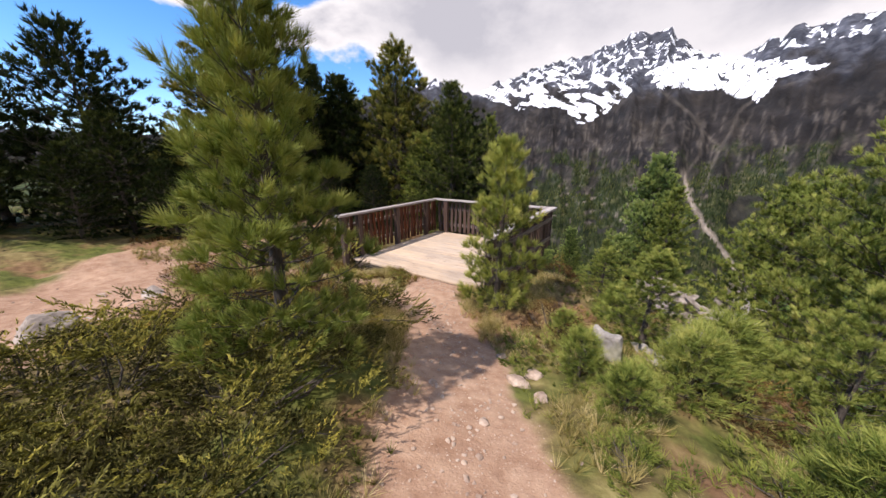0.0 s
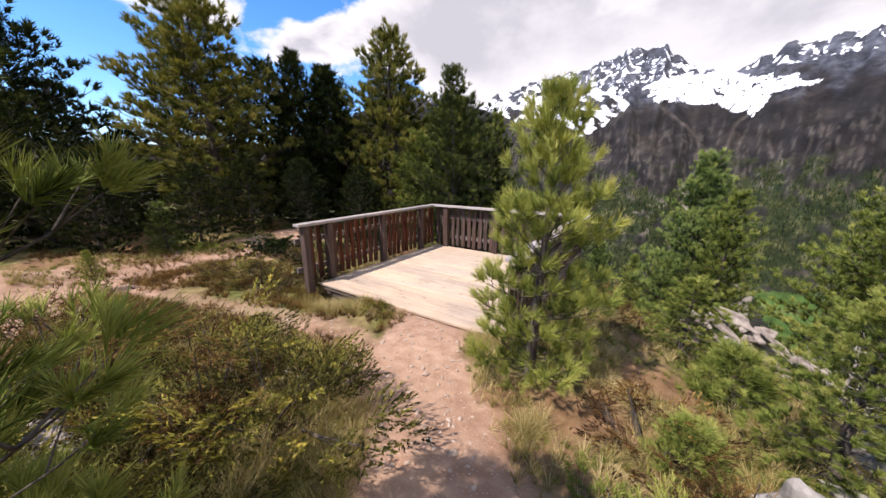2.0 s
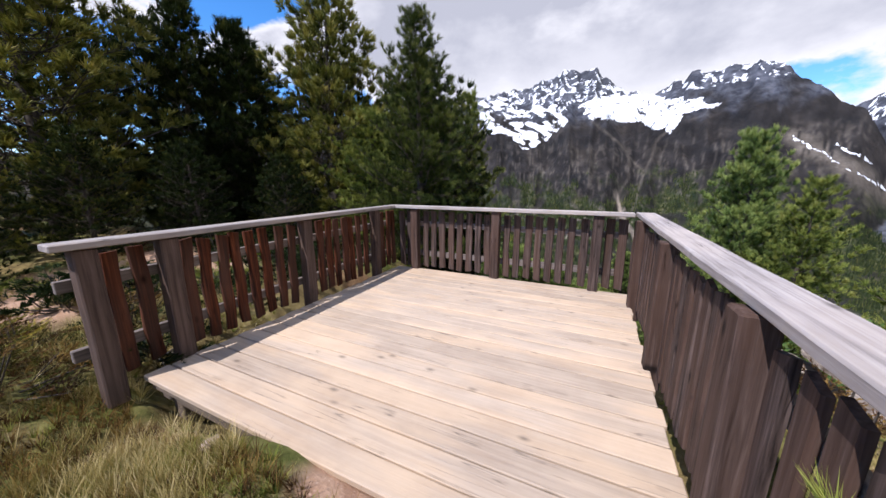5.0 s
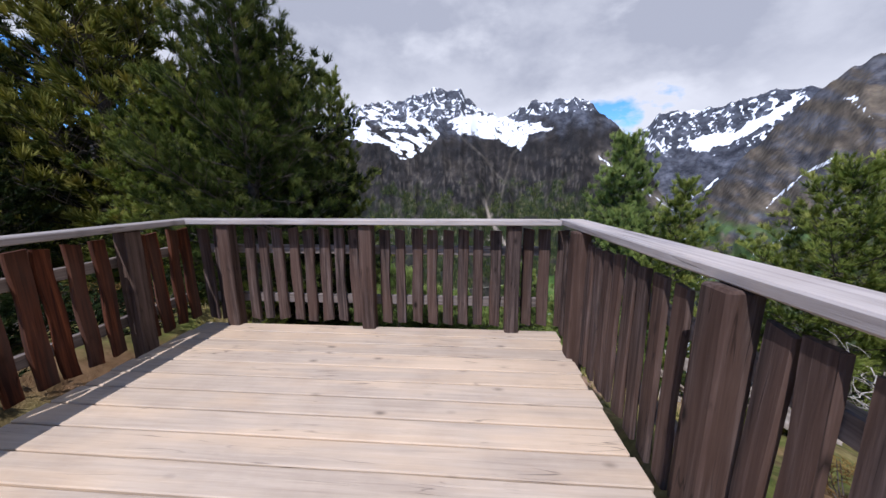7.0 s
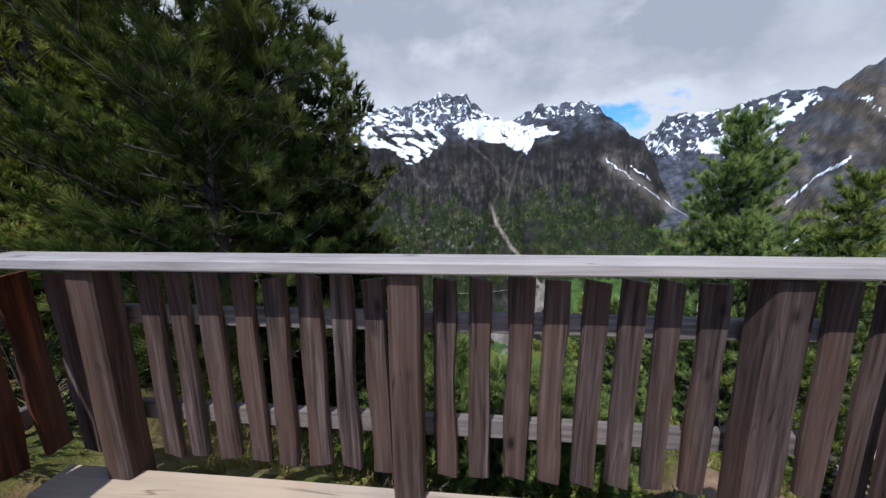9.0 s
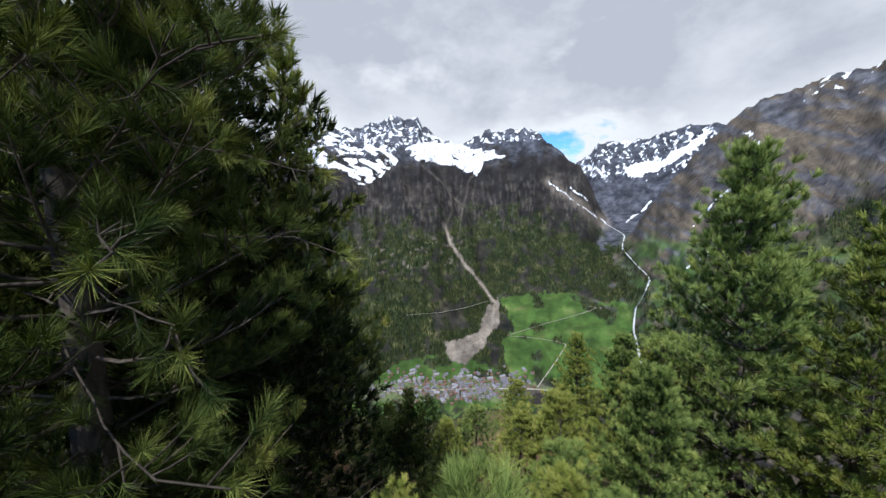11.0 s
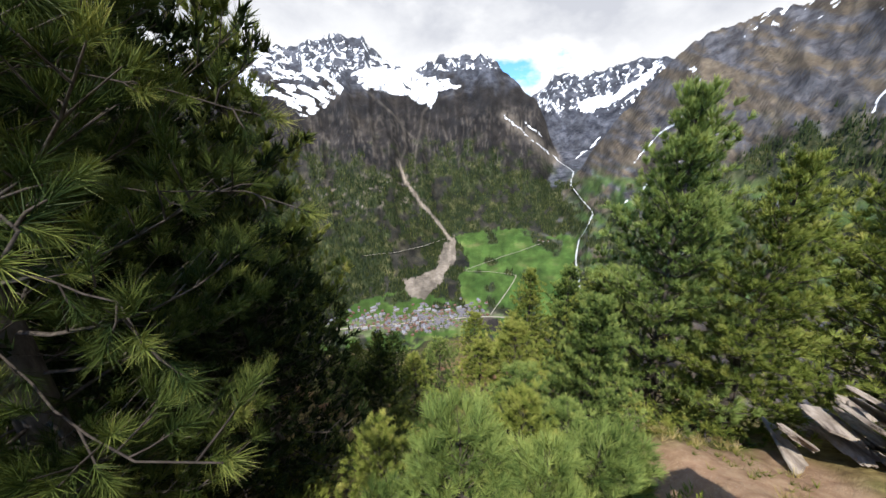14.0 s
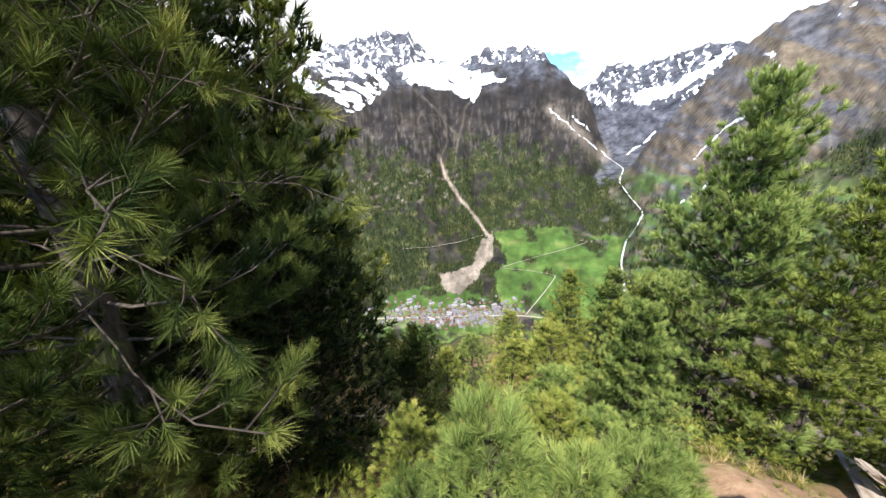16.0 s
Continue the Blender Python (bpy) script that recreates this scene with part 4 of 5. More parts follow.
for x, y, sc, turn in ((5.35, -5.35, 0.20, 20), (5.75, -5.75, 0.19, 140), (6.2, -5.1, 0.27, 250), (5.05, -4.55, 0.17, 80), (6.5, -4.5, 0.30, 310), (5.5, -3.2, 0.26, 35), (6.9, -6.0, 0.30, 190)):
    pine(SEEDLING, x, y, sc * 1.9, turn, "tiny bright green pine seedling in dry grass", "pine seedlings", 1.2, 0.03)
pine(MID_A, 8.6, -1.3, top_at(5.0, 8.6, -1.3, 3.2), 75, "large yellow-green stone pine on the slope beside the path", "pines on the slope", 1.0)
pine(YOUNG_A, 7.3, -4.5, 0.60, 75, FRONT, "pines by the path", 1.1)
pine(YOUNG_A, -2.3, -5.75, 0.24, 0, "small thin pine sapling in dry heather", "pines by the path", 0.9)
pine(YOUNG_C, -4.6, -4.2, 0.5, 90, "small thin pine sapling in dry heather", "pines by the path", 0.9)

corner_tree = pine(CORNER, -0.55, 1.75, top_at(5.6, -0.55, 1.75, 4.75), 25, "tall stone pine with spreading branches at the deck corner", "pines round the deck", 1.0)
pine(MID_B, -0.46, 5.14, top_at(4.4, -0.46, 5.14, 3.97), 50, "slender stone pine rising behind the deck", "pines round the deck", 0.80)
pine(BIG_A, -4.3, 3.2, top_at(7.5, -4.3, 3.2, 7.0), 10, "tall stone pine behind the deck railing", "pines round the deck", 1.0)
pine(MID_A, -2.4, 2.6, top_at(5.0, -2.4, 2.6, 3.2), 80, "broad stone pine behind the deck railing", "pines round the deck", 1.2)
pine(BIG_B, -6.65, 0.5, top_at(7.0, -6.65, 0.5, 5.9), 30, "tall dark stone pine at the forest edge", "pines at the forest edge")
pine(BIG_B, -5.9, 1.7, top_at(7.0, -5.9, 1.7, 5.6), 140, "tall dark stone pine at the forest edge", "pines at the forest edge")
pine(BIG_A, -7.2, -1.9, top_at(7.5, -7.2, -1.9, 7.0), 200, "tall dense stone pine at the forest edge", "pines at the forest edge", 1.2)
# the gloom of the forest edge is carried by these needles' colour
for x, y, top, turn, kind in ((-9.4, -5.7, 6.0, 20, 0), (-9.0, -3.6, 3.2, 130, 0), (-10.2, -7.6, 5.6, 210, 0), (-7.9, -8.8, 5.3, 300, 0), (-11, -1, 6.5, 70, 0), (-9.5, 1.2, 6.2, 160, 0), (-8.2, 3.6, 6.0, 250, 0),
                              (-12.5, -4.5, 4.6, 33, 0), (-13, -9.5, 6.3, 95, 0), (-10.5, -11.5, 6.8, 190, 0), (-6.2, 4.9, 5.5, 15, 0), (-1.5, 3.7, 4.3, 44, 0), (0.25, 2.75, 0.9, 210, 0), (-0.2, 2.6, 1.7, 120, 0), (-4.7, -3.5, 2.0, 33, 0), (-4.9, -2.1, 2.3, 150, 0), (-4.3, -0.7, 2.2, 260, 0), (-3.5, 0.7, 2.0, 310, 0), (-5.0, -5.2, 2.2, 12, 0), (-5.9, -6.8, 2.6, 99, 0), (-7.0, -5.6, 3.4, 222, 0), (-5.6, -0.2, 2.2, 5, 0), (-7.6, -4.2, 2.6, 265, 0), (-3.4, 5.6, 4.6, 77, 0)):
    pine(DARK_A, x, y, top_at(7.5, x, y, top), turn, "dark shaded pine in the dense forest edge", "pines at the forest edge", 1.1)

pine(MID_C, 5.84, 3.64, top_at(5.0, 5.84, 3.64, 2.42), 100, "large bushy stone pine on the slope beyond the railing", "pines on the slope", 0.90)
pine(MID_B, 6.15, 2.75, top_at(4.4, 6.15, 2.75, 1.45), 200, "bushy stone pine with yellowish tips on the slope", "pines on the slope", 1.0)
pine(MID_A, 8.8, 2.5, top_at(5.0, 8.8, 2.5, 1.75), 300, "broad stone pine beside the rock outcrop", "pines on the slope", 1.12)
for x, y, top, turn in ((1.76, 1.20, 0.34, 66), (2.14, 1.02, 0.12, 150), (2.55, 1.06, 0.02, 230), (1.38, 1.05, 0.02, 20), (2.95, 1.22, -0.25, 310)):
    pine(NEAR_PINE, x, y, top_at(1.6, x, y, top), turn, "young pine with long green needles below the deck railing", "pines on the slope", 0.95)
# the corner pine's shade on this tree is in its needle colour
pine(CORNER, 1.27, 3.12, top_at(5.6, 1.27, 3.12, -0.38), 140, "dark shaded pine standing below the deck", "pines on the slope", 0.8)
SLOPE = ((4.54, 5.66, -0.9), (5.7, 6.11, -1.1), (2.96, 4.51, -1.65), (2.43, 5.85, -2.4), (4.0, 8.0, -3.15), (5.33, 4.45, -0.55), (1.78, 4.05, -1.4), (1.5, 7.5, -3.2),
         (5.4, 8.6, -3.6), (0.53, 5.15, -2.0), (0.5, 7.0, -3.0), (2.6, 9.5, -5.2), (3.53, 4.15, -1.2), (3.66, 2.66, 0.1), (2.47, 1.84, -0.28), (1.98, 1.2, -0.22),
         (2.38, 1.22, -0.42), (2.95, 1.95, -0.62), (1.3, 1.55, -0.15), (2.85, 2.75, -0.85))
for k, (x, y, top) in enumerate(SLOPE):
    tall = top - ground_at(x, y) + 0.08
    if tall < 0.5:
        continue
    meshes, full = ((YOUNG_A, 3.0), (YOUNG_C, 2.5))[k % 2] if tall < 2.4 else ((MID_B, 4.4), (MID_C, 5.0), (MID_A, 5.0))[k % 3]
    look_of = "cool green" if meshes in (YOUNG_C, MID_C) else "yellow-green"
    pine(meshes, x, y, tall / full, 47 * k, "sunlit " + look_of + " pine on the steep slope below the deck", "pines on the slope", 1.15 if tall < 2.4 else 0.95)


def reaching_limb(tree, tip, rise, seed):
    """A long limb of a standing tree, bare near the trunk, with star-shaped tufts of long needles towards its tip."""
    rng = np.random.default_rng(seed)
    tip = np.array(tip, float)
    root = np.array([*tree.matrix_basis.translation[:2], tip[2] + rise])
    q = np.linspace(0, 1, 9)[:, None]
    line = root + (tip - root) * q + np.array([0, 0, -0.10]) * np.sin(q * 3.1) + np.cumsum(rng.normal(size=(9, 3)) * 0.018, 0) * (q > 0) * (q < 1)
    wood_pieces = [tube(line, 0.0052 * (1 - 0.45 * q[:, 0]), 6)]
    ahead = (line[-1] - line[-3]) / np.linalg.norm(line[-1] - line[-3])
    back = tree.matrix_basis.inverted()

    def star(at, dirn, light):
        k = np.arange(5)[:, None]
        pos = at - dirn * 0.016 * k + rng.normal(size=(5, 3)) * 0.004
        way = dirn + rng.normal(size=(5, 3)) * 0.12
        v, f, t = needles(pos, way, rng, 26, 0.085, 0.0024, 0.03, 0.85, light - 0.05 * k[:, 0])
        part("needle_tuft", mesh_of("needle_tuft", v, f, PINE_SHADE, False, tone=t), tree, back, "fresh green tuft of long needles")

    # tip tuft toned lightest, its sunlit look painted in
    star(line[-1], ahead, 1.05)
    for k in range(8):
        f = rng.uniform(0.35, 0.97)
        at = np.array([np.interp(f, q[:, 0], line[:, c]) for c in range(3)])
        d = ahead * 0.7 + rng.normal(size=3) * 0.55 + [0, 0, 0.35]
        d /= np.linalg.norm(d)
        end = at + d * rng.uniform(0.07, 0.20)
        wood_pieces.append(tube(np.array([at, (at + end) / 2 + rng.normal(size=3) * 0.008, end]), np.array([0.0038, 0.0032, 0.0024]), 5))
        star(end, d, rng.uniform(0.45, 0.95))
    part("limb", mesh_of("limb", *gather(wood_pieces), TWIG, True), tree, back)


LIMB_TIPS = (((0.882, 0.493, 1.433), 0.25), ((0.877, 0.688, 1.163), 0.3), ((1.022, 0.606, 0.858), 0.1),
             ((1.102, 1.234, 1.702), 0.5), ((1.111, 0.821, 2.033), 0.15), ((1.162, 1.3, 1.345), 0.3))
for k, (tip, rise) in enumerate(LIMB_TIPS):
    reaching_limb(corner_tree, tip, rise, 90 + k)


def dead_tree(x, y, height):
    rng = np.random.default_rng(5)
    t = thing("dead_tree", pose(x, y, ground_at(x, y) - 0.08), "bare bleached dead pine with brittle grey twigs", "tree")
    zs = np.linspace(0, height, 8)
    line = np.stack([0.05 * np.sin(zs * 2), 0.04 * np.cos(zs * 3), zs], 1)
    twigs = [tube(line, 0.045 * (1 - 0.8 * zs / height), 4)]
    for k in range(34):
        z = rng.uniform(0.1, 0.95) * height
        a = rng.random() * 6.28
        ln = rng.uniform(0.25, 0.8) * (1.1 - 0.6 * z / height)
        s = np.linspace(0, 1, 5)[:, None]
        p = np.array([0, 0, z]) + np.array([math.cos(a), math.sin(a), 0]) * ln * s + np.array([0, 0, 1]) * ln * (rng.uniform(-0.3, 0.3) * s + rng.uniform(-0.2, 0.5) * s**2) + np.cumsum(rng.normal(size=(5, 3)) * 0.03, 0) * (s > 0)
        twigs.append(tube(p, 0.010 * (1 - 0.75 * s[:, 0]), 4))
        for j in range(3):
            q = p[2 + j % 3]
            e = q + rng.normal(size=3) * 0.14
            twigs.append(tube(np.array([q, (q + e) / 2 + rng.normal(size=3) * 0.02, e]), np.array([0.005, 0.004, 0.002]), 3))
    part("trunk", mesh_of("trunk", *gather(twigs), DEAD, True), t)


dead_tree(7.9, 1.25, 1.25)

# ---- bushes, grass ----


def bush_mesh(seed, radius, height, sprigs, material, count=16, length=0.040, width=0.007, shoot=0.11):
    """A low mound of short leafy shoots on spreading twigs."""
    rng = np.random.default_rng(seed)
    each = 9
    n = sprigs // each
    a, q = rng.random(n) * 6.283, np.sqrt(rng.random(n))
    lobes = 1 + 0.22 * np.sin(a * 3 + seed) + 0.15 * np.sin(a * 5 + 2 * seed)
    x, y = radius * q * np.cos(a) * lobes, radius * q * np.sin(a) * lobes
    bump = np.clip(fbm(x * 3.4 / radius + seed, y * 3.4 / radius, 3, seed) * 3.4 - 0.85, 0.06, 1.5)
    z = height * (1 - q**2.4) * bump * rng.uniform(0.45, 1.05, n) + 0.03
    bearing = a + rng.normal(size=n) * 0.9
    rise = rng.uniform(0.15, 0.85, n)
    ahead = np.stack([np.cos(bearing), np.sin(bearing), rise], 1)
    ahead /= np.linalg.norm(ahead, axis=1)[:, None]
    across = np.stack([-np.sin(bearing), np.cos(bearing), 0 * a], 1)
    # low sprays darker: shade in the mound's gaps put into tone, plus random drift
    shaded_tone = np.clip(0.05 + 0.40 * z / height + 0.55 * (fbm(x * 4 + 3, y * 4, 3, seed + 5) - 0.42) + rng.normal(size=n) * 0.22, 0, 1)
    j = np.tile(np.arange(each), n)
    spray = np.repeat(np.arange(n), each)
    run = (j // 2 + 0.5) / ((each + 1) // 2)
    sgn = np.where(j == each - 1, 0.0, np.where(j % 2 == 0, 1.0, -1.0))
    fan = (1.0 - 0.65 * run) * sgn
    reach = shoot * 2.0
    centre = np.stack([x, y, z], 1)
    pos = centre[spray] + ahead[spray] * (reach * (run - 0.45))[:, None] + across[spray] * (0.30 * reach * fan)[:, None]
    pos[:, 2] = np.maximum(pos[:, 2], 0.015)
    way = ahead[spray] + across[spray] * (0.75 * fan)[:, None] + rng.normal(size=(len(pos), 3)) * 0.16
    tone = np.clip(shaded_tone[spray] + 0.26 * (run - 0.4) + rng.normal(size=len(pos)) * 0.05, 0, 1)
    sprigs = len(pos)
    leaves = needles(pos, way, rng, count, length, width, shoot, 0.7, tone)
    twigs = []
    for k in range(26):
        i = rng.integers(sprigs)
        mid = pos[i] * [0.5, 0.5, 0.25] + rng.normal(size=3) * 0.03
        twigs.append(tube(np.array([[0, 0, -0.03], mid, pos[i]]), np.array([0.010, 0.007, 0.003]), 4))
    return mesh_of("foliage", leaves[0], leaves[1], material, False, tone=leaves[2]), mesh_of("stem", *gather(twigs), BARK, True)


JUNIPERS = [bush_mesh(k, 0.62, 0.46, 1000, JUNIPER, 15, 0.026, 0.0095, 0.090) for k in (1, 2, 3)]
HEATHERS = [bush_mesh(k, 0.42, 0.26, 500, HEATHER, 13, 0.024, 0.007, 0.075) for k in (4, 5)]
LOW_DARK = [bush_mesh(k, 0.45, 0.32, 300, PINE_FOREST_SHADE, 11, 0.045, 0.011, 0.06) for k in (8, 9)]
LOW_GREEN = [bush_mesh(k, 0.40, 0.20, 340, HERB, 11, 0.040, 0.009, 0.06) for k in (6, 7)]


def bush(meshes, x, y, scale, turn, name, label, category, group):
    """One shrub: its leaves, and the stems that carry them."""
    t = thing(name, pose(x, y, ground_at(x, y) - 0.03, 0, 0, turn), label, category, group)
    t.scale = (scale, scale, scale)
    part("foliage", meshes[0], t)
    part("stem", meshes[1], t)


def scatter(seed, count, box, off_path, gap):
    """Random places in a box, clear of the paths, the deck and one another."""
    rng = random.Random(seed)
    spots = []
    for _ in range(count * 60):
        if len(spots) >= count:
            break
        x, y = rng.uniform(box[0], box[1]), rng.uniform(box[2], box[3])
        if min(float(along_line(np.array([x]), np.array([y]), p)[0]) for p in (PATH_MAIN, PATH_SIDE, PATH_LINK)) < off_path:
            continue
        if -0.4 < x < W + 0.3 and D_NEAR - 0.15 < y < 0.35:
            continue
        if all(math.hypot(x - a, y - b) > gap for a, b in spots):
            spots.append((x, y))
    return spots


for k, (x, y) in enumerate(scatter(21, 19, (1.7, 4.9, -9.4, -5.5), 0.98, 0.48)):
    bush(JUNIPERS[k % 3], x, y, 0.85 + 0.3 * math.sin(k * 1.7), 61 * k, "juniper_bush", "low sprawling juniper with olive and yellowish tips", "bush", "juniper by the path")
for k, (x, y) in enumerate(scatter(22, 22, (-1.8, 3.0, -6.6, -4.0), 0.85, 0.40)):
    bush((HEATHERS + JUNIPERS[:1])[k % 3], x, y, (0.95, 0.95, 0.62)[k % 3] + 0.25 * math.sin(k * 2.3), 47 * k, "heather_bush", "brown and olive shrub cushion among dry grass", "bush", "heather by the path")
for k, (x, y) in enumerate(scatter(23, 18, (4.3, 7.2, -7.2, -1.0), 0.80, 0.48)):
    bush((HEATHERS + LOW_GREEN)[k % 4], x, y, 0.85 + 0.3 * math.sin(k * 1.9), 83 * k, "alpine_rose_bush", "low olive-green shrub on the slope edge", "bush", "shrubs on the slope edge")
for k, (x, y) in enumerate(scatter(24, 16, (-5.0, -0.5, -4.8, 1.5), 0.7, 0.6)):
    bush((HEATHERS + LOW_GREEN)[k % 4], x, y, 0.95 + 0.3 * math.sin(k * 1.3), 29 * k, "blueberry_bush", "low brown-green shrub at the forest edge", "bush", "shrubs at the forest edge")
for k, (x, y) in enumerate(scatter(25, 44, (-0.5, 6.2, 0.45, 3.4), 0.3, 0.38)):
    if math.hypot((x - 4.7) / 1.4, y - 1.5) < 0.85:
        continue
    bush(LOW_GREEN[k % 2], x, y, 1.0 + 0.3 * math.sin(k * 1.5), 97 * k, "alpine_rose_bush", "bright green shrub on the slope below the deck", "bush", "shrubs below the deck")


# dark leaf colour stands in for the shade beside the deck
for k, (x, y) in enumerate(scatter(26, 34, (-3.6, -0.45, -3.3, 1.6), 0.5, 0.36)):
    bush(LOW_DARK[k % 2], x, y, 1.0 + 0.35 * math.sin(k * 1.9), 71 * k, "alpine_rose_bush", "dark green shrub in the shade beside the deck", "bush", "shrubs at the forest edge")


def grass_stuff(name, seed, tufts, boxes, blades, length, width, material, label, near_path=0.35, far_path=9.0):
    rng = np.random.default_rng(seed)
    xs, ys = [], []
    for x0, x1, y0, y1, share in boxes:
        n = int(tufts * share * 3)
        x, y = rng.uniform(x0, x1, n), rng.uniform(y0, y1, n)
        off = np.minimum(along_line(x, y, PATH_MAIN), np.minimum(along_line(x, y, PATH_SIDE), along_line(x, y, PATH_LINK)))
        clump = fbm(x * 1.6, y * 1.6, 3, seed) > 0.47
        ok = (off > near_path + 0.25 * rng.random(n)) & (off < far_path) & clump & ~((x > -0.15) & (x < W + 0.1) & (y > D_NEAR - 0.02) & (y < 0.2))
        xs.append(x[ok][: int(tufts * share)])
        ys.append(y[ok][: int(tufts * share)])
    x, y = np.concatenate(xs), np.concatenate(ys)
    pos = np.stack([x, y, near_height(x, y) - 0.015], 1)
    way = np.concatenate([rng.normal(size=(len(x), 2)) * 0.3, np.ones((len(x), 1))], 1)
    v, f, t = needles(pos, way, rng, blades, length, width, 0.01, 0.75, rng.random(len(x)))
    tagged(new(name, mesh_of(name, v, f, material, False, tone=t)), label, "grass", kind="stuff")


NEAR_BOXES = ((0.5, 3.6, -6.4, -3.6, 0.30), (3.2, 7.0, -8.6, -1.5, 0.34), (-4.5, 1.0, -6.5, -2.0, 0.22), (-0.8, 5.5, 0.3, 3.5, 0.14))
grass_stuff("dry_grass", 31, 4800, NEAR_BOXES, 16, 0.17, 0.0045, GRASS, "dry straw-coloured grass tufts along the path")
grass_stuff("meadow_grass", 33, 2600, ((-3.2, 2.2, -5.7, -3.62, 0.7), (-5.5, -0.5, -6.2, -4.2, 0.3)), 15, 0.13, 0.0050, HEATHER, "brown withered grass between the paths and the deck", 0.05)
grass_stuff("straw_grass", 34, 900, ((2.2, 4.2, -6.6, -4.5, 1.0),), 26, 0.22, 0.0042, GRASS, "long bleached grass hanging over the path edge", 0.42, 1.05)
grass_stuff("green_grass", 32, 3000, NEAR_BOXES, 14, 0.10, 0.0055, HERB, "short green grass and herbs along the path", 0.42)

# ---- rocks ----


def rock_mesh(seed, sx, sy, sz, material, rough=0.28, detail=3, flat=0.0):
    rng = random.Random(seed)
    bm = bmesh.new()
    bmesh.ops.create_icosphere(bm, subdivisions=detail, radius=1.0)
    cuts = [(Vector((rng.uniform(-1, 1), rng.uniform(-1, 1), rng.uniform(-0.4, 1))).normalized(), rng.uniform(0.45, 0.8)) for _ in range(9)]
    for v in bm.verts:
        p = v.co.copy()
        for n, d in cuts:
            over = p.dot(n) - d
            if over > 0:
                p -= n * over * 0.88
        p *= 1 + rough * (noise.noise(p * 1.6 + Vector((seed, 0, 0)))) + 0.3 * rough * noise.noise(p * 5 + Vector((0, seed, 0)))
        v.co = Vector((p.x * sx, p.y * sy, p.z * sz))
    return bm_mesh("rock", bm, material, detail < 2)


def rock(name, x, y, size, material, seed, label, category="rock", group="", turn=0.0, sink=0.35, tilt=0.0, detail=3):
    ob = new(name, rock_mesh(seed, *size, material, detail=detail))
    ob.matrix_basis = pose(x, y, ground_at(x, y) + size[2] * (1 - 2 * sink), tilt, 0, turn)
    return tagged(ob, label, category, group)


rock("boulder", 5.50, -4.75, (0.20, 0.24, 0.30), ROCK, 2, "pale grey rounded boulder in grass beside the path", turn=20, sink=0.25, detail=4)
rock("boulder", 6.45, -3.45, (0.42, 0.30, 0.26), ROCK, 3, "pale angular boulder with dark cracks on the slope", turn=-30, sink=0.3, detail=4)
rock("boulder", 5.95, -4.35, (0.20, 0.3, 0.10), ROCK, 8, "flat grey stone half sunk in the slope", turn=50)
rock("boulder", 0.85, -8.1, (0.40, 0.26, 0.18), SLAB, 4, "smooth pale boulder beside the side path", turn=-20, detail=4)
rock("boulder", -0.2, -7.0, (0.26, 0.16, 0.10), SLAB, 5, "pale flat stone on the earth path")
rock("boulder", 2.0, -6.6, (0.38, 0.22, 0.16), SLAB, 14, "smooth pale boulder under a young pine", turn=15)
rock("step_stone", 5.62, -6.98, (0.27, 0.17, 0.06), SLAB, 6, "flat pale slab set in the earth path", "stone", turn=25, sink=0.2)
for k, (x, y, s) in enumerate(((4.87, -5.72, 0.13), (4.95, -5.50, 0.11), (5.15, -5.9, 0.10), (4.55, -5.35, 0.08), (3.30, -5.75, 0.05), (3.36, -5.03, 0.05), (3.1, -4.55, 0.04), (4.3, -6.3, 0.05), (4.9, -6.5, 0.06),
                               (2.75, -5.15, 0.05), (2.55, -4.95, 0.05), (3.8, -5.2, 0.04), (2.35, -4.35, 0.045), (5.3, -7.2, 0.05), (-1.0, -7.4, 0.09), (-1.6, -6.5, 0.10), (-0.4, -7.9, 0.07), (1.1, -3.62, 0.07))):
    rock("stone", x, y, (s, s * 0.8, s * 0.45), PEBBLE, 30 + k, "small pale stone bedded in reddish earth", "stone", "stones on the path", 40 * k, 0.3, detail=2)


def pebbles(seed, count):
    rng = np.random.default_rng(seed)
    bm = bmesh.new()
    bmesh.ops.create_icosphere(bm, subdivisions=1, radius=1.0)
    v0 = np.array([v.co[:] for v in bm.verts])
    f0 = np.array([[v.index for v in f.verts] for f in bm.faces])
    bm.free()
    pieces = []
    for line, wide, share in ((PATH_MAIN, 0.62, 0.62), (PATH_SIDE, 0.9, 0.25), (PATH_LINK, 0.4, 0.13)):
        for _ in range(int(count * share)):
            k = rng.integers(len(line) - 1)
            t = rng.random()
            x = line[k][0] * (1 - t) + line[k + 1][0] * t + rng.normal() * wide * 0.45
            y = line[k][1] * (1 - t) + line[k + 1][1] * t + rng.normal() * wide * 0.45
            if -0.1 < x < W + 0.1 and y > D_NEAR - 0.06:
                continue
            s = 0.006 + 0.020 * rng.random() ** 3
            v = v0 * (1 + 0.25 * rng.normal(size=(len(v0), 1))) * [s, s * rng.uniform(0.6, 1), s * 0.55]
            a = rng.random() * 6.28
            v = np.stack([v[:, 0] * math.cos(a) - v[:, 1] * math.sin(a) + x, v[:, 0] * math.sin(a) + v[:, 1] * math.cos(a) + y, v[:, 2]], 1)
            pieces.append((v, f0, x, y, s))
    z = near_height(np.array([p[2] for p in pieces]), np.array([p[3] for p in pieces]))
    for p, h in zip(pieces, z):
        p[0][:, 2] += h + 0.15 * p[4]
    ob = new("gravel", mesh_of("gravel", *gather([p[:2] for p in pieces]), PEBBLE, False))
    tagged(ob, "loose reddish gravel strewn over the earth path", "gravel", kind="stuff")


pebbles(41, 1500)


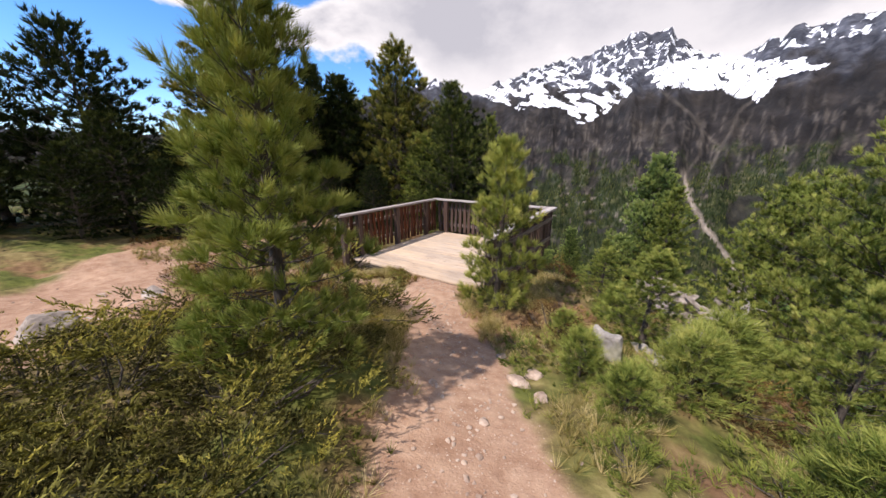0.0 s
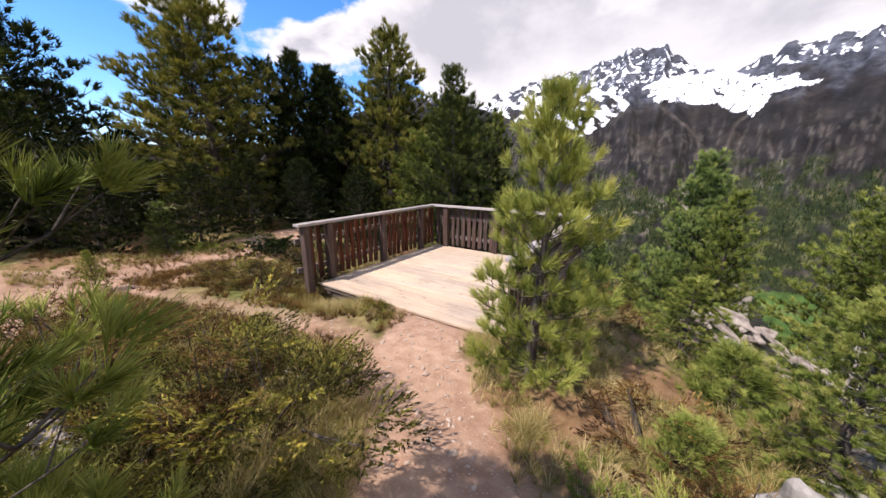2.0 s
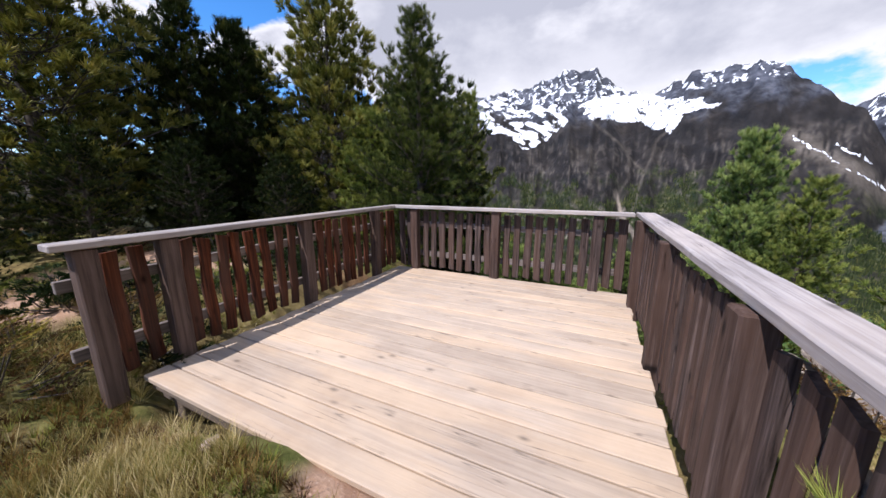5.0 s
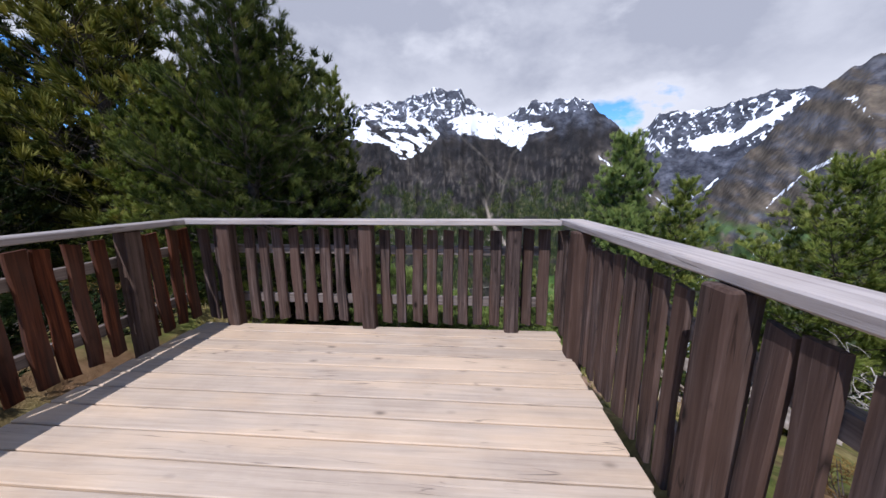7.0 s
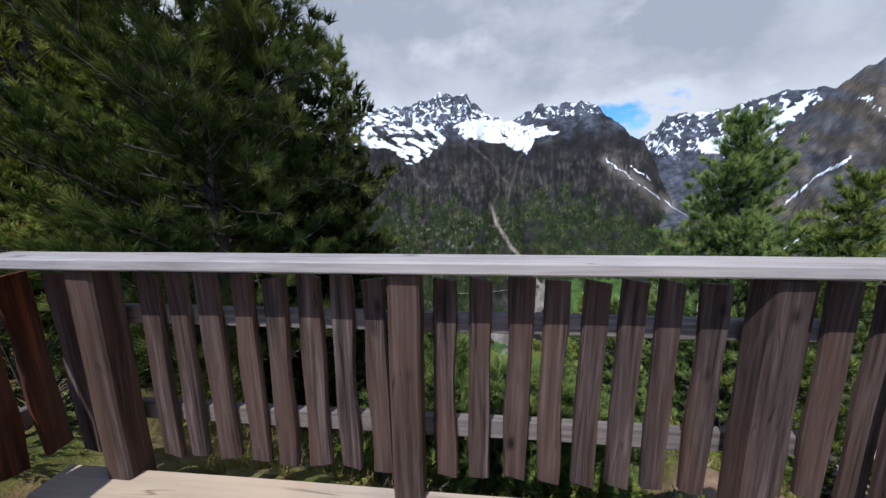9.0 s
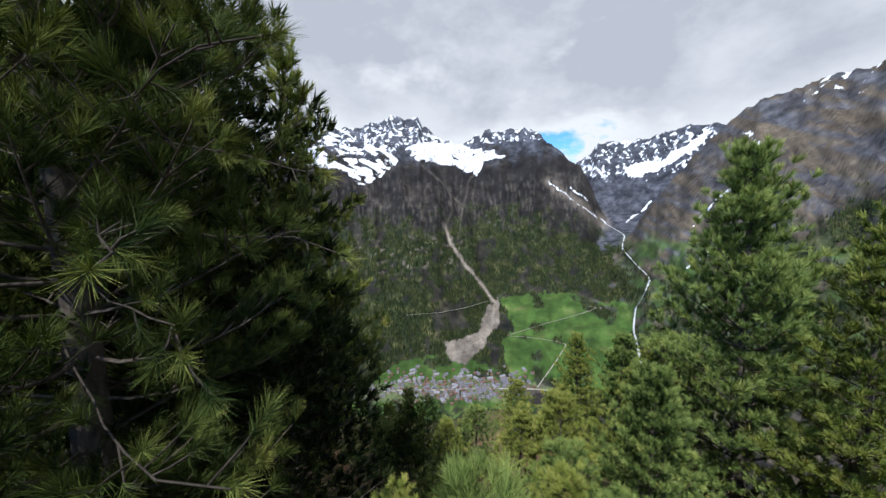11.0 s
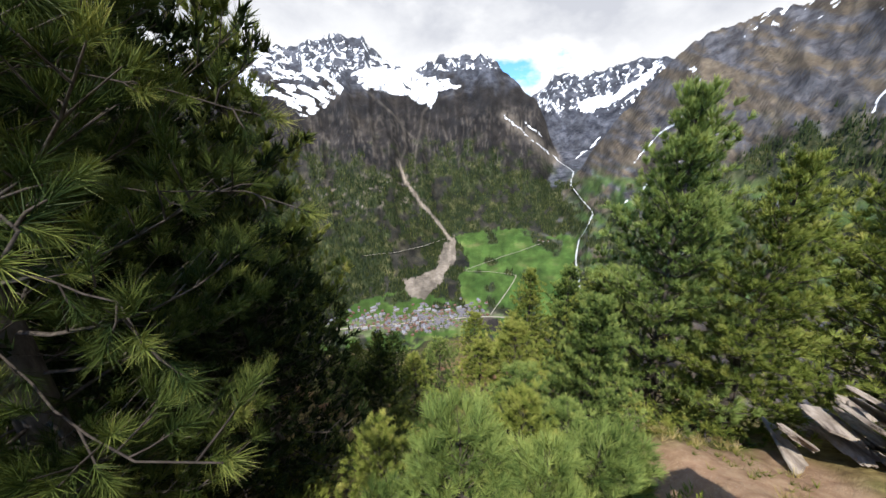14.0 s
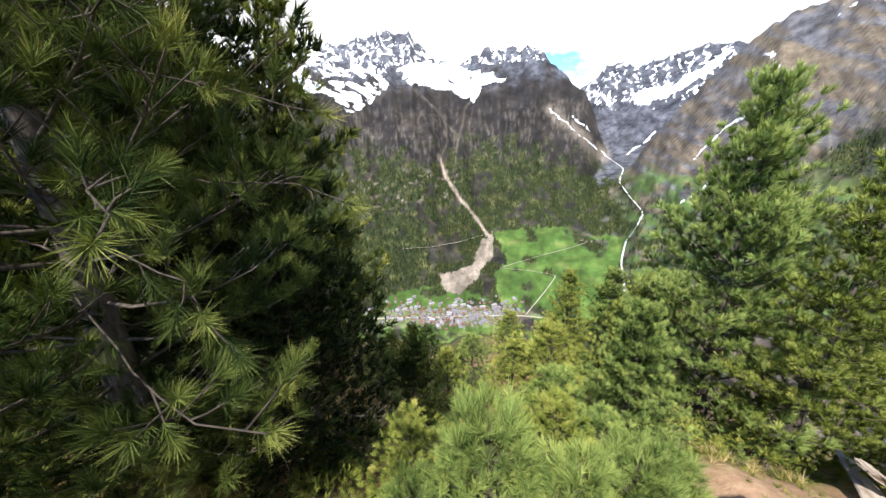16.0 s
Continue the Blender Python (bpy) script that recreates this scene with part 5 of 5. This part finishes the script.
def slab_mesh(seed, sx, sy, sz):
    """A broken plate of layered rock: angular outline, chipped rims, stepped top."""
    rng = random.Random(seed)
    corners = sorted(rng.uniform(0, 6.283) for _ in range(8))
    rim = []
    for a, b in zip(corners, corners[1:] + [corners[0] + 6.283]):
        for q in (0, 0.35, 0.7):
            p, e = Vector((math.cos(a), math.sin(a), 0)), Vector((math.cos(b), math.sin(b), 0))
            rim.append(p.lerp(e, q) * rng.uniform(0.90, 1.04))
    bm = bmesh.new()
    rows = []
    layers = ((0.86, 0.0), (1.0, 0.12), (0.95, 0.38), (1.01, 0.45), (0.93, 0.72), (0.97, 0.78), (0.80, 1.0), (0.42, 1.06))
    for wide, up in layers:
        rows.append([bm.verts.new((p.x * sx * wide * rng.uniform(0.95, 1.04), p.y * sy * wide * rng.uniform(0.95, 1.04), sz * (up + rng.uniform(-0.09, 0.09)))) for p in rim])
    n = len(rim)
    for a, b in zip(rows, rows[1:]):
        for k in range(n):
            bm.faces.new((a[k], a[(k + 1) % n], b[(k + 1) % n], b[k]))
    top = bm.verts.new((0, 0, sz * 1.1))
    for k in range(n):
        bm.faces.new((rows[-1][k], rows[-1][(k + 1) % n], top))
    bm.faces.new(rows[0][::-1])
    return bm_mesh("slab", bm, LAYERED)


def outcrop(x, y, z, turn):
    """Tilted plates of layered rock, stacked on the slope, with dark gaps between."""
    rng = random.Random(8)
    oc = thing("rock_outcrop", pose(x, y, z, 16, 18, turn), "layered slabs of grey-brown rock jutting from the slope", "rock")
    up = -0.95
    for k in range(54):
        sx, sy, sz = rng.uniform(0.14, 0.46), rng.uniform(0.12, 0.32), rng.uniform(0.025, 0.065)
        ob = part("slab", slab_mesh(60 + k, sx, sy, sz), oc)
        ob.matrix_basis = pose(rng.uniform(-0.8, 0.8), rng.uniform(-0.7, 0.7), up, rng.uniform(-11, 11), rng.uniform(-11, 11), rng.uniform(-60, 60))
        up += 0.0225


outcrop(6.85, 1.30, ground_at(6.85, 1.30) + 0.30, 15)
outcrop(7.8, 2.2, ground_at(7.8, 2.2) + 0.15, 60)


def fallen_twigs():
    rng = np.random.default_rng(9)
    for k in range(7):
        x, y = (0.6, -7.9) if k < 4 else (2.3, -5.6)
        x, y = x + rng.normal() * 0.35, y + rng.normal() * 0.3
        a, ln = rng.random() * 6.28, rng.uniform(0.3, 0.7)
        s = np.linspace(-0.5, 0.5, 6)
        p = np.stack([math.cos(a) * ln * s, math.sin(a) * ln * s, 0.02 + 0.03 * np.cos(s * 5)], 1) + rng.normal(size=(6, 3)) * 0.012
        p[:, 2] += near_height(x + p[:, 0], y + p[:, 1]) - ground_at(x, y) - 0.02
        ob = new("dead_branch", mesh_of("dead_branch", *tube(p, np.linspace(0.011, 0.004, 6), 6), DEAD, True))
        ob.matrix_basis = pose(x, y, ground_at(x, y) + 0.01)
        tagged(ob, "bleached dead branch lying on the ground", "branch", "dead branches")


fallen_twigs()

# ---- far forest and village ----


def far_forest(seed, count):
    rng = np.random.default_rng(seed)
    cells = np.nonzero((forest.ravel() > 0.35) & (faz.ravel() > -25) & (faz.ravel() < 76) & (fr.ravel() < 3200))[0]
    # nearer cells cover less ground, so weigh them by area
    weight = fr.ravel()[cells] * np.where(forest.ravel()[cells] > 0.7, 1.0, 0.35)
    pick = rng.choice(cells, count, p=weight / weight.sum())
    az = faz.ravel()[pick] + rng.normal(size=count) * 0.12
    r = fr.ravel()[pick] + rng.normal(size=count) * 7
    x, y = EYE[0] + r * np.sin(np.radians(az)), EYE[1] + r * np.cos(np.radians(az))
    z = fz.ravel()[pick]
    h = rng.uniform(11, 24, count)
    sides = 5
    a = np.linspace(0, 2 * np.pi, sides, endpoint=False)
    ring = np.stack([np.cos(a), np.sin(a)], 1)[None] * (h * rng.uniform(0.13, 0.22, count))[:, None, None]
    v = np.zeros((count, sides + 1, 3))
    v[:, :sides, 0], v[:, :sides, 1], v[:, :sides, 2] = x[:, None] + ring[..., 0], y[:, None] + ring[..., 1], (z - 4)[:, None]
    v[:, sides] = np.stack([x, y, z + h], 1)
    i = np.arange(sides)
    f = np.stack([i, (i + 1) % sides, np.full(sides, sides)], 1)[None] + (np.arange(count) * (sides + 1))[:, None, None]
    tone = np.repeat(np.clip(rng.normal(0.42, 0.22, count), 0, 1), sides + 1)
    tagged(new("far_forest", mesh_of("far_forest", v.reshape(-1, 3), f.reshape(-1, 3), FAR_TREES, False, tone=tone)), "dense dark conifer forest on the far slopes", "forest", kind="stuff")


far_forest(51, 26000)


def house_meshes(lx, ly, lz, wall_m, roof_m, name_seed):
    bm = bmesh.new()
    bmesh.ops.create_cube(bm, size=1.0)
    for v in bm.verts:
        v.co = Vector((v.co.x * lx, v.co.y * ly, (v.co.z + 0.5) * (lz + 3) - 3))
    top = [bm.verts.new((s * lx / 2, 0, lz + ly * 0.28)) for s in (-1, 1)]
    bm.verts.ensure_lookup_table()
    for s, t in ((-1, top[0]), (1, top[1])):
        corner = [v for v in bm.verts if abs(v.co.x - s * lx / 2) < 0.01 and abs(v.co.z - lz) < 0.01]
        bm.faces.new((corner[0], corner[1], t))
    walls = bm_mesh("wall", bm, wall_m)
    bm = bmesh.new()
    ridge = lz + ly * 0.28 + 0.4
    rows = []
    for y, z in ((-ly / 2 - 1.0, lz - 0.35), (0, ridge), (ly / 2 + 1.0, lz - 0.35)):
        rows.append([bm.verts.new((s * (lx / 2 + 0.9), y, z + dz)) for dz in (0, 0.35) for s in (-1, 1)])
    for a, b in zip(rows, rows[1:]):
        for q in ((0, 1), (1, 3), (3, 2), (2, 0)):
            bm.faces.new((a[q[0]], a[q[1]], b[q[1]], b[q[0]]))
    bm.faces.new(rows[0])
    bm.faces.new(rows[-1])
    bmesh.ops.recalc_face_normals(bm, faces=bm.faces)
    roof = bm_mesh("roof", bm, roof_m)
    return walls, roof


KINDS = [house_meshes(13, 11, 4.5, WALLS[0], ROOFS[1], 0), house_meshes(17, 12, 5.5, WALLS[0], ROOFS[0], 1), house_meshes(11, 9, 5.5, WALLS[2], ROOFS[1], 2),
         house_meshes(24, 14, 6.5, WALLS[1], ROOFS[2], 3), house_meshes(12, 9, 6, WALLS[1], ROOFS[0], 4)]
LOOKS = ["white house with a brown gable roof in the village", "white house with a grey slate roof in the village", "dark timber house with a brown roof in the village",
         "large cream house with a pale roof in the village", "cream house with a grey slate roof in the village"]


def village(seed, count):
    kinds = (0, 1, 1, 2, 2, 3, 4, 4)
    rng = random.Random(seed)
    placed = []
    tries = 0
    while len(placed) < count and tries < 4000:
        tries += 1
        az = rng.triangular(-14, 21, 7)
        el = np.interp(az, [-16, -6, 2, 11, 17, 24], [-29.6, -29.6, -30.4, -30.2, -29.4, -29.8]) + rng.gauss(0, 1.0)
        r = (FLOOR - 1.4) / math.tan(radians(el))
        x, y = EYE[0] + r * math.sin(radians(az)), EYE[1] + r * math.cos(radians(az))
        if any(math.hypot(x - a, y - b) < 12.5 for a, b in placed):
            continue
        placed.append((x, y))
    placed += [tuple(far_place(29.3 + dx, -15.7 + dy)[:2]) for dx, dy in ((0, 0), (0.8, 0.1), (-0.7, 0.1))]
    for k, (x, y) in enumerate(placed):
        kind = rng.choice(kinds)
        az, r = math.degrees(math.atan2(x - EYE[0], y - EYE[1])), math.hypot(x - EYE[0], y - EYE[1])
        z = float(far_height(np.array([x]), np.array([y]), np.array([az]), np.array([r]))[0])
        h = thing("house", pose(x, y, z, 0, 0, rng.choice((15, 105)) + rng.gauss(0, 12)), LOOKS[kind], "house", "village houses")
        for name, me in zip(("wall", "roof"), KINDS[kind]):
            part(name, me, h)


village(61, 230)
